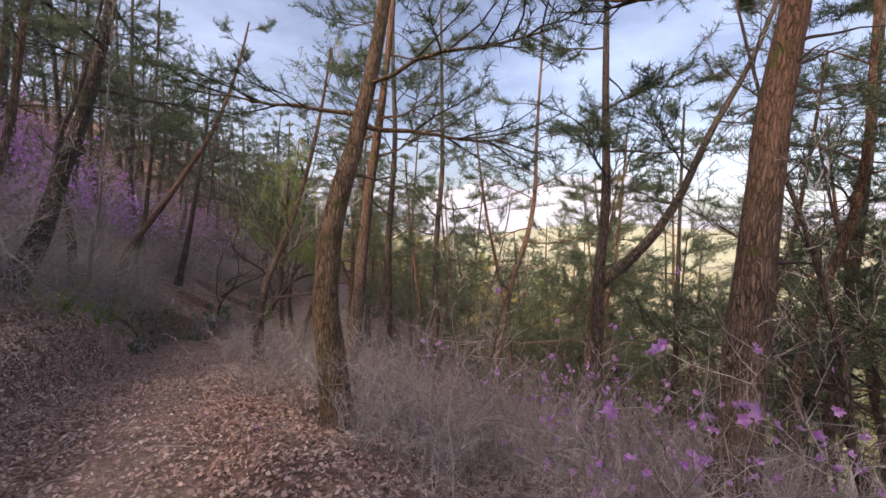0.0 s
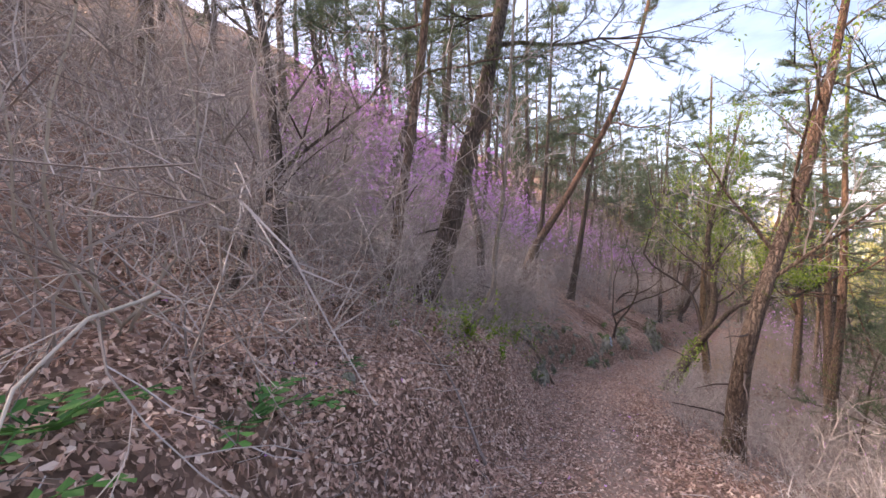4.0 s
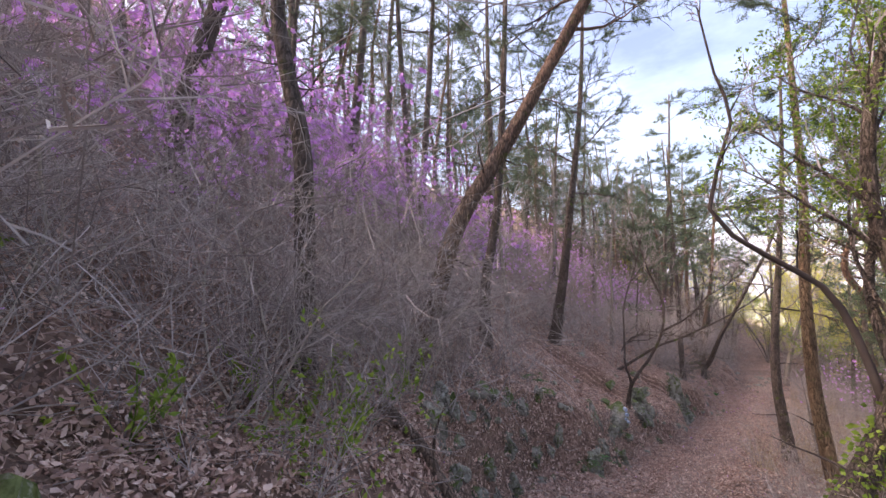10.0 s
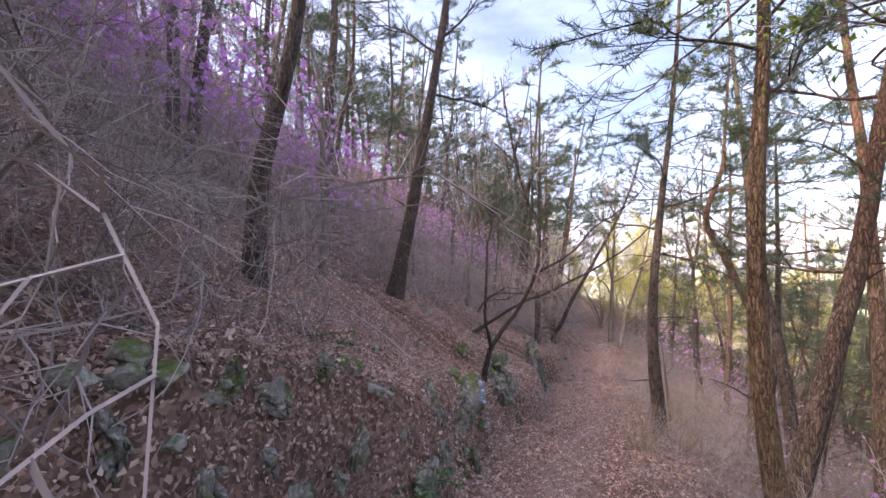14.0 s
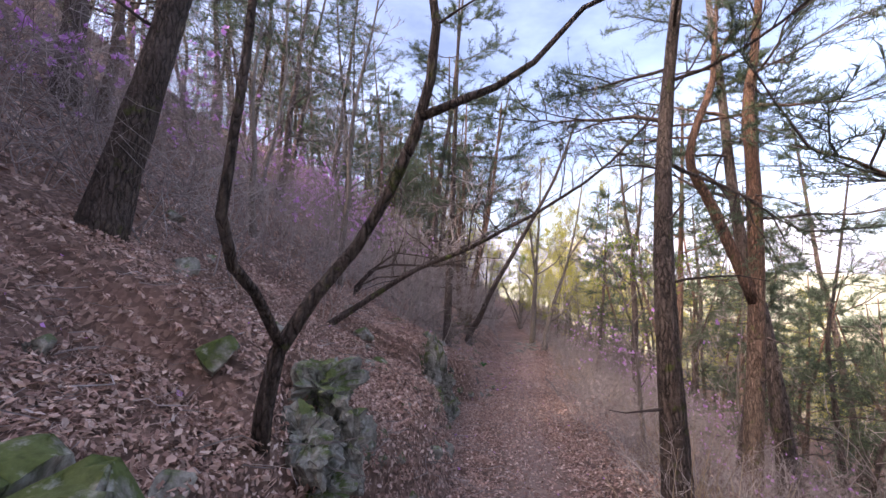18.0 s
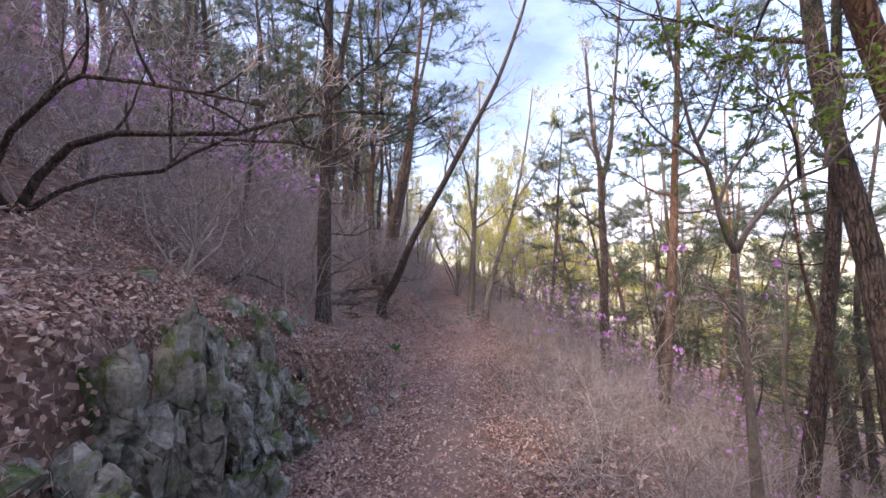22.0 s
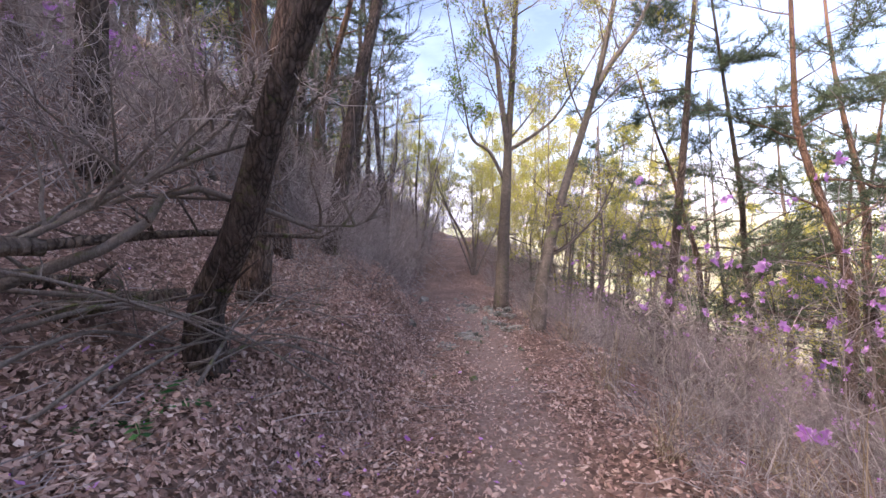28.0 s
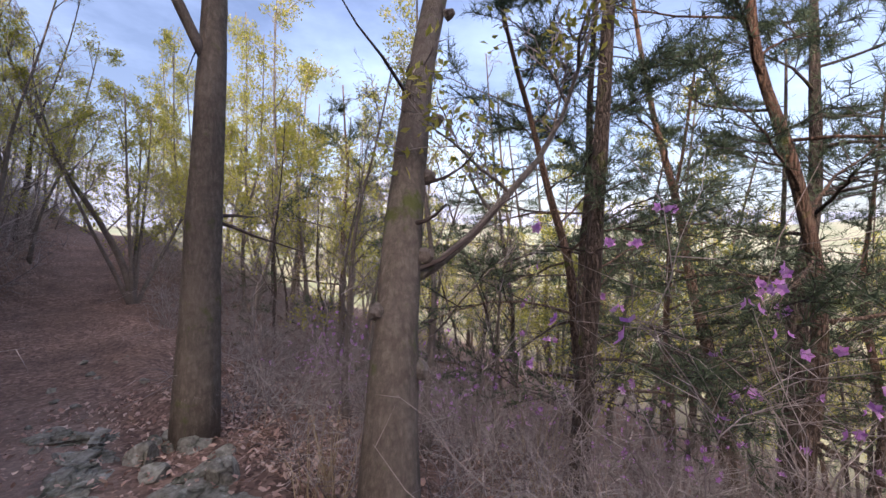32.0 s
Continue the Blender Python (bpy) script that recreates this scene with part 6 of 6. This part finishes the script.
fallen("fallen_branch", "long grey pole lying across the brush pile", [(13.7, 25.15, -2.6), (14.8, 25.8, -2.47), (15.93, 26.34, -2.5)], 0.034, M_LOG, 41, 6)
pile_rng = random.Random(44)
for k in range(16):
    x, y = 14.2 + 0.1 * k + pile_rng.uniform(-0.2, 0.2), 25.55 + 0.045 * k + pile_rng.uniform(-0.25, 0.25)
    a = 0.55 + pile_rng.uniform(-0.7, 0.7)
    w = pile_rng.uniform(0.5, 0.95)
    up = pile_rng.uniform(0.1, 0.5)
    fallen("fallen_branch", "dead grey stick in the brush pile under the leaning tree", [on_ground(x - w * math.cos(a), y - w * math.sin(a), up * 0.5), on_ground(x, y, up + 0.1), on_ground(x + w * math.cos(a), y + w * math.sin(a), up)], pile_rng.uniform(0.007, 0.018), M_GREY, 400 + k, 7)
fallen("fallen_log", "dark hollow log among dead branches", [(14.1, 26.15, -2.98), (14.39, 26.09, -2.92), (14.86, 25.98, -2.87)], 0.09, M_LOG, 9, 2)
fallen("fallen_log", "weathered grey log half sunk in the leafy bank", [(11.9, 24.35, -2.6), (12.6, 24.15, -2.66), (13.2, 23.98, -2.72)], 0.1, M_LOG, 51, 1)
fallen("fallen_log", "old log with green moss lying under the brush pile", [(13.3, 24.75, -2.5), (13.75, 24.65, -2.48), (14.3, 24.85, -2.52)], 0.075, M_LOG, 52, 3)
for k, (x, y, w) in enumerate(((13.16, 24.12, 0.2), (13.5, 24.45, 0.15), (13.35, 24.7, 0.17), (13.02, 24.28, 0.14))):
    ob = tagged(new("moss_cushion", rock_mesh(60 + k, 0.6)), "cushion of green moss under the fallen logs", "moss", "moss cushions")
    ob.data.materials[0] = M_MOSS
    ob.matrix_world = Matrix.Translation((x, y, gz(x, y) + 0.02)) @ Matrix.Diagonal((w, w * 0.8, w * 0.8, 1))
herb_rng = random.Random(71)
for x, y, w in ((13.73, 23.64, 0.15), (13.95, 23.45, 0.08)):
    ob = tagged(new("leafy_plant"), "low plant of fresh green leaves among brown leaves", "plant", "fresh green plants")
    ob.location = on_ground(x, y, 0.02)
    for _ in range(16):
        a, r = herb_rng.uniform(0, 6.28), w * herb_rng.uniform(0.2, 1.0)
        p = Vector((math.cos(a) * r, math.sin(a) * r, herb_rng.uniform(0.03, 0.09)))
        g = Geo()
        g.tube([(0, 0, -0.02), p * 0.6, p], [0.003, 0.0025, 0.002], 3, cap=False)
        d = Vector((math.cos(a), math.sin(a), herb_rng.uniform(-0.1, 0.5))).normalized()
        g.leaf(p, d, (Vector((0, 0, 1)) + rand_dir(herb_rng) * 0.4).normalized(), w * 0.8, w * 0.6)
        part("leaf", g, M_HERB, ob)
pale = fallen("dead_shrub", "bleached dead shrub of thin pale stems by the trail", [on_ground(19.3, 24.6, -0.05), on_ground(19.32, 24.62, 0.5), on_ground(19.4, 24.6, 1.0), on_ground(19.35, 24.7, 1.5)], 0.011, M_BLEACHED, 10, 3)
for k in range(11):
    a, u = 2.4 * k, 0.12 + 0.03 * k
    side_stem(pale, 310 + k, [on_ground(19.3 + 0.2 * math.cos(a), 24.6 + 0.2 * math.sin(a), -0.03), on_ground(19.3 + 0.3 * math.cos(a), 24.6 + 0.3 * math.sin(a), 0.4), on_ground(19.3 + (0.3 + u) * math.cos(a), 24.6 + (0.3 + u) * math.sin(a), 0.85)], 0.0055, M_BLEACHED, "deci", 3, 0.4, None, 0, 0.25)
stick_rng = random.Random(12)
g = Geo()
for k in range(4600):  # twigs strewn over the leaves
    x, y = at_trail(stick_rng.uniform(-5, 35), stick_rng.choice((-1, -1, -1, 1)) * stick_rng.uniform(0.45, 2.9))
    a = stick_rng.uniform(0, 6.28)
    pts = []
    L, rise = stick_rng.uniform(0.08, 0.5), gz(x, y) + 0.03
    for j in range(4):
        px, py = x + math.cos(a) * L * j / 3, y + math.sin(a) * L * j / 3
        a += stick_rng.uniform(-0.5, 0.5)
        pts.append((px, py, rise + stick_rng.uniform(0, 0.05)))
    thick = stick_rng.choice((0.4, 0.5, 0.6, 1.0))
    g.tube(pts, [0.005 * thick, 0.0045 * thick, 0.004 * thick, 0.003 * thick], 3, cap=False)
tagged(new("strewn_twigs", g.mesh("strewn_twigs", M_TWIG)), "thin dead twigs strewn over the brown leaves", "twigs", kind="stuff")

# low leafy sprays on the thin tree's foot and along the bank
lime_rng = random.Random(31)
for k, (x, y, h) in enumerate([(0.25, 4.75, 0.35), (0.5, 4.9, 0.3), (0.0, 4.5, 0.3), (0.9, 9.0, 0.35), (0.5, 7.8, 0.35), (1.3, 8.6, 0.3), (1.2, 9.3, 0.4), (1.5, 9.9, 0.35), (0.9, 9.6, 0.45), (1.7, 10.3, 0.35), (0.6, 9.0, 0.4), (-0.4, 7.6, 0.4)]):
    ob = tagged(new("leafy_sprout"), "sprout of bright lime-green leaves on the bank", "plant", "lime sprouts")
    ob.location = on_ground(x, y)
    for j in range(5):
        pts = wander(lime_rng, (0, 0, -0.03), (lime_rng.uniform(-0.8, 0.8), lime_rng.uniform(-0.8, 0.8), 1), h * lime_rng.uniform(0.8, 1.5), 5, 0.15)
        g = Geo()
        g.tube(pts, [0.004] * 6, 3, cap=False)
        for i in range(2, 6):
            for _ in range(5):
                w = (rand_dir(lime_rng) + Vector((0, 0, 0.3))).normalized()
                g.leaf(pts[i], w, w.cross(rand_dir(lime_rng)).normalized(), 0.05, 0.026)
        part("foliage", g, M_LIME, ob)["kind"] = "stuff"
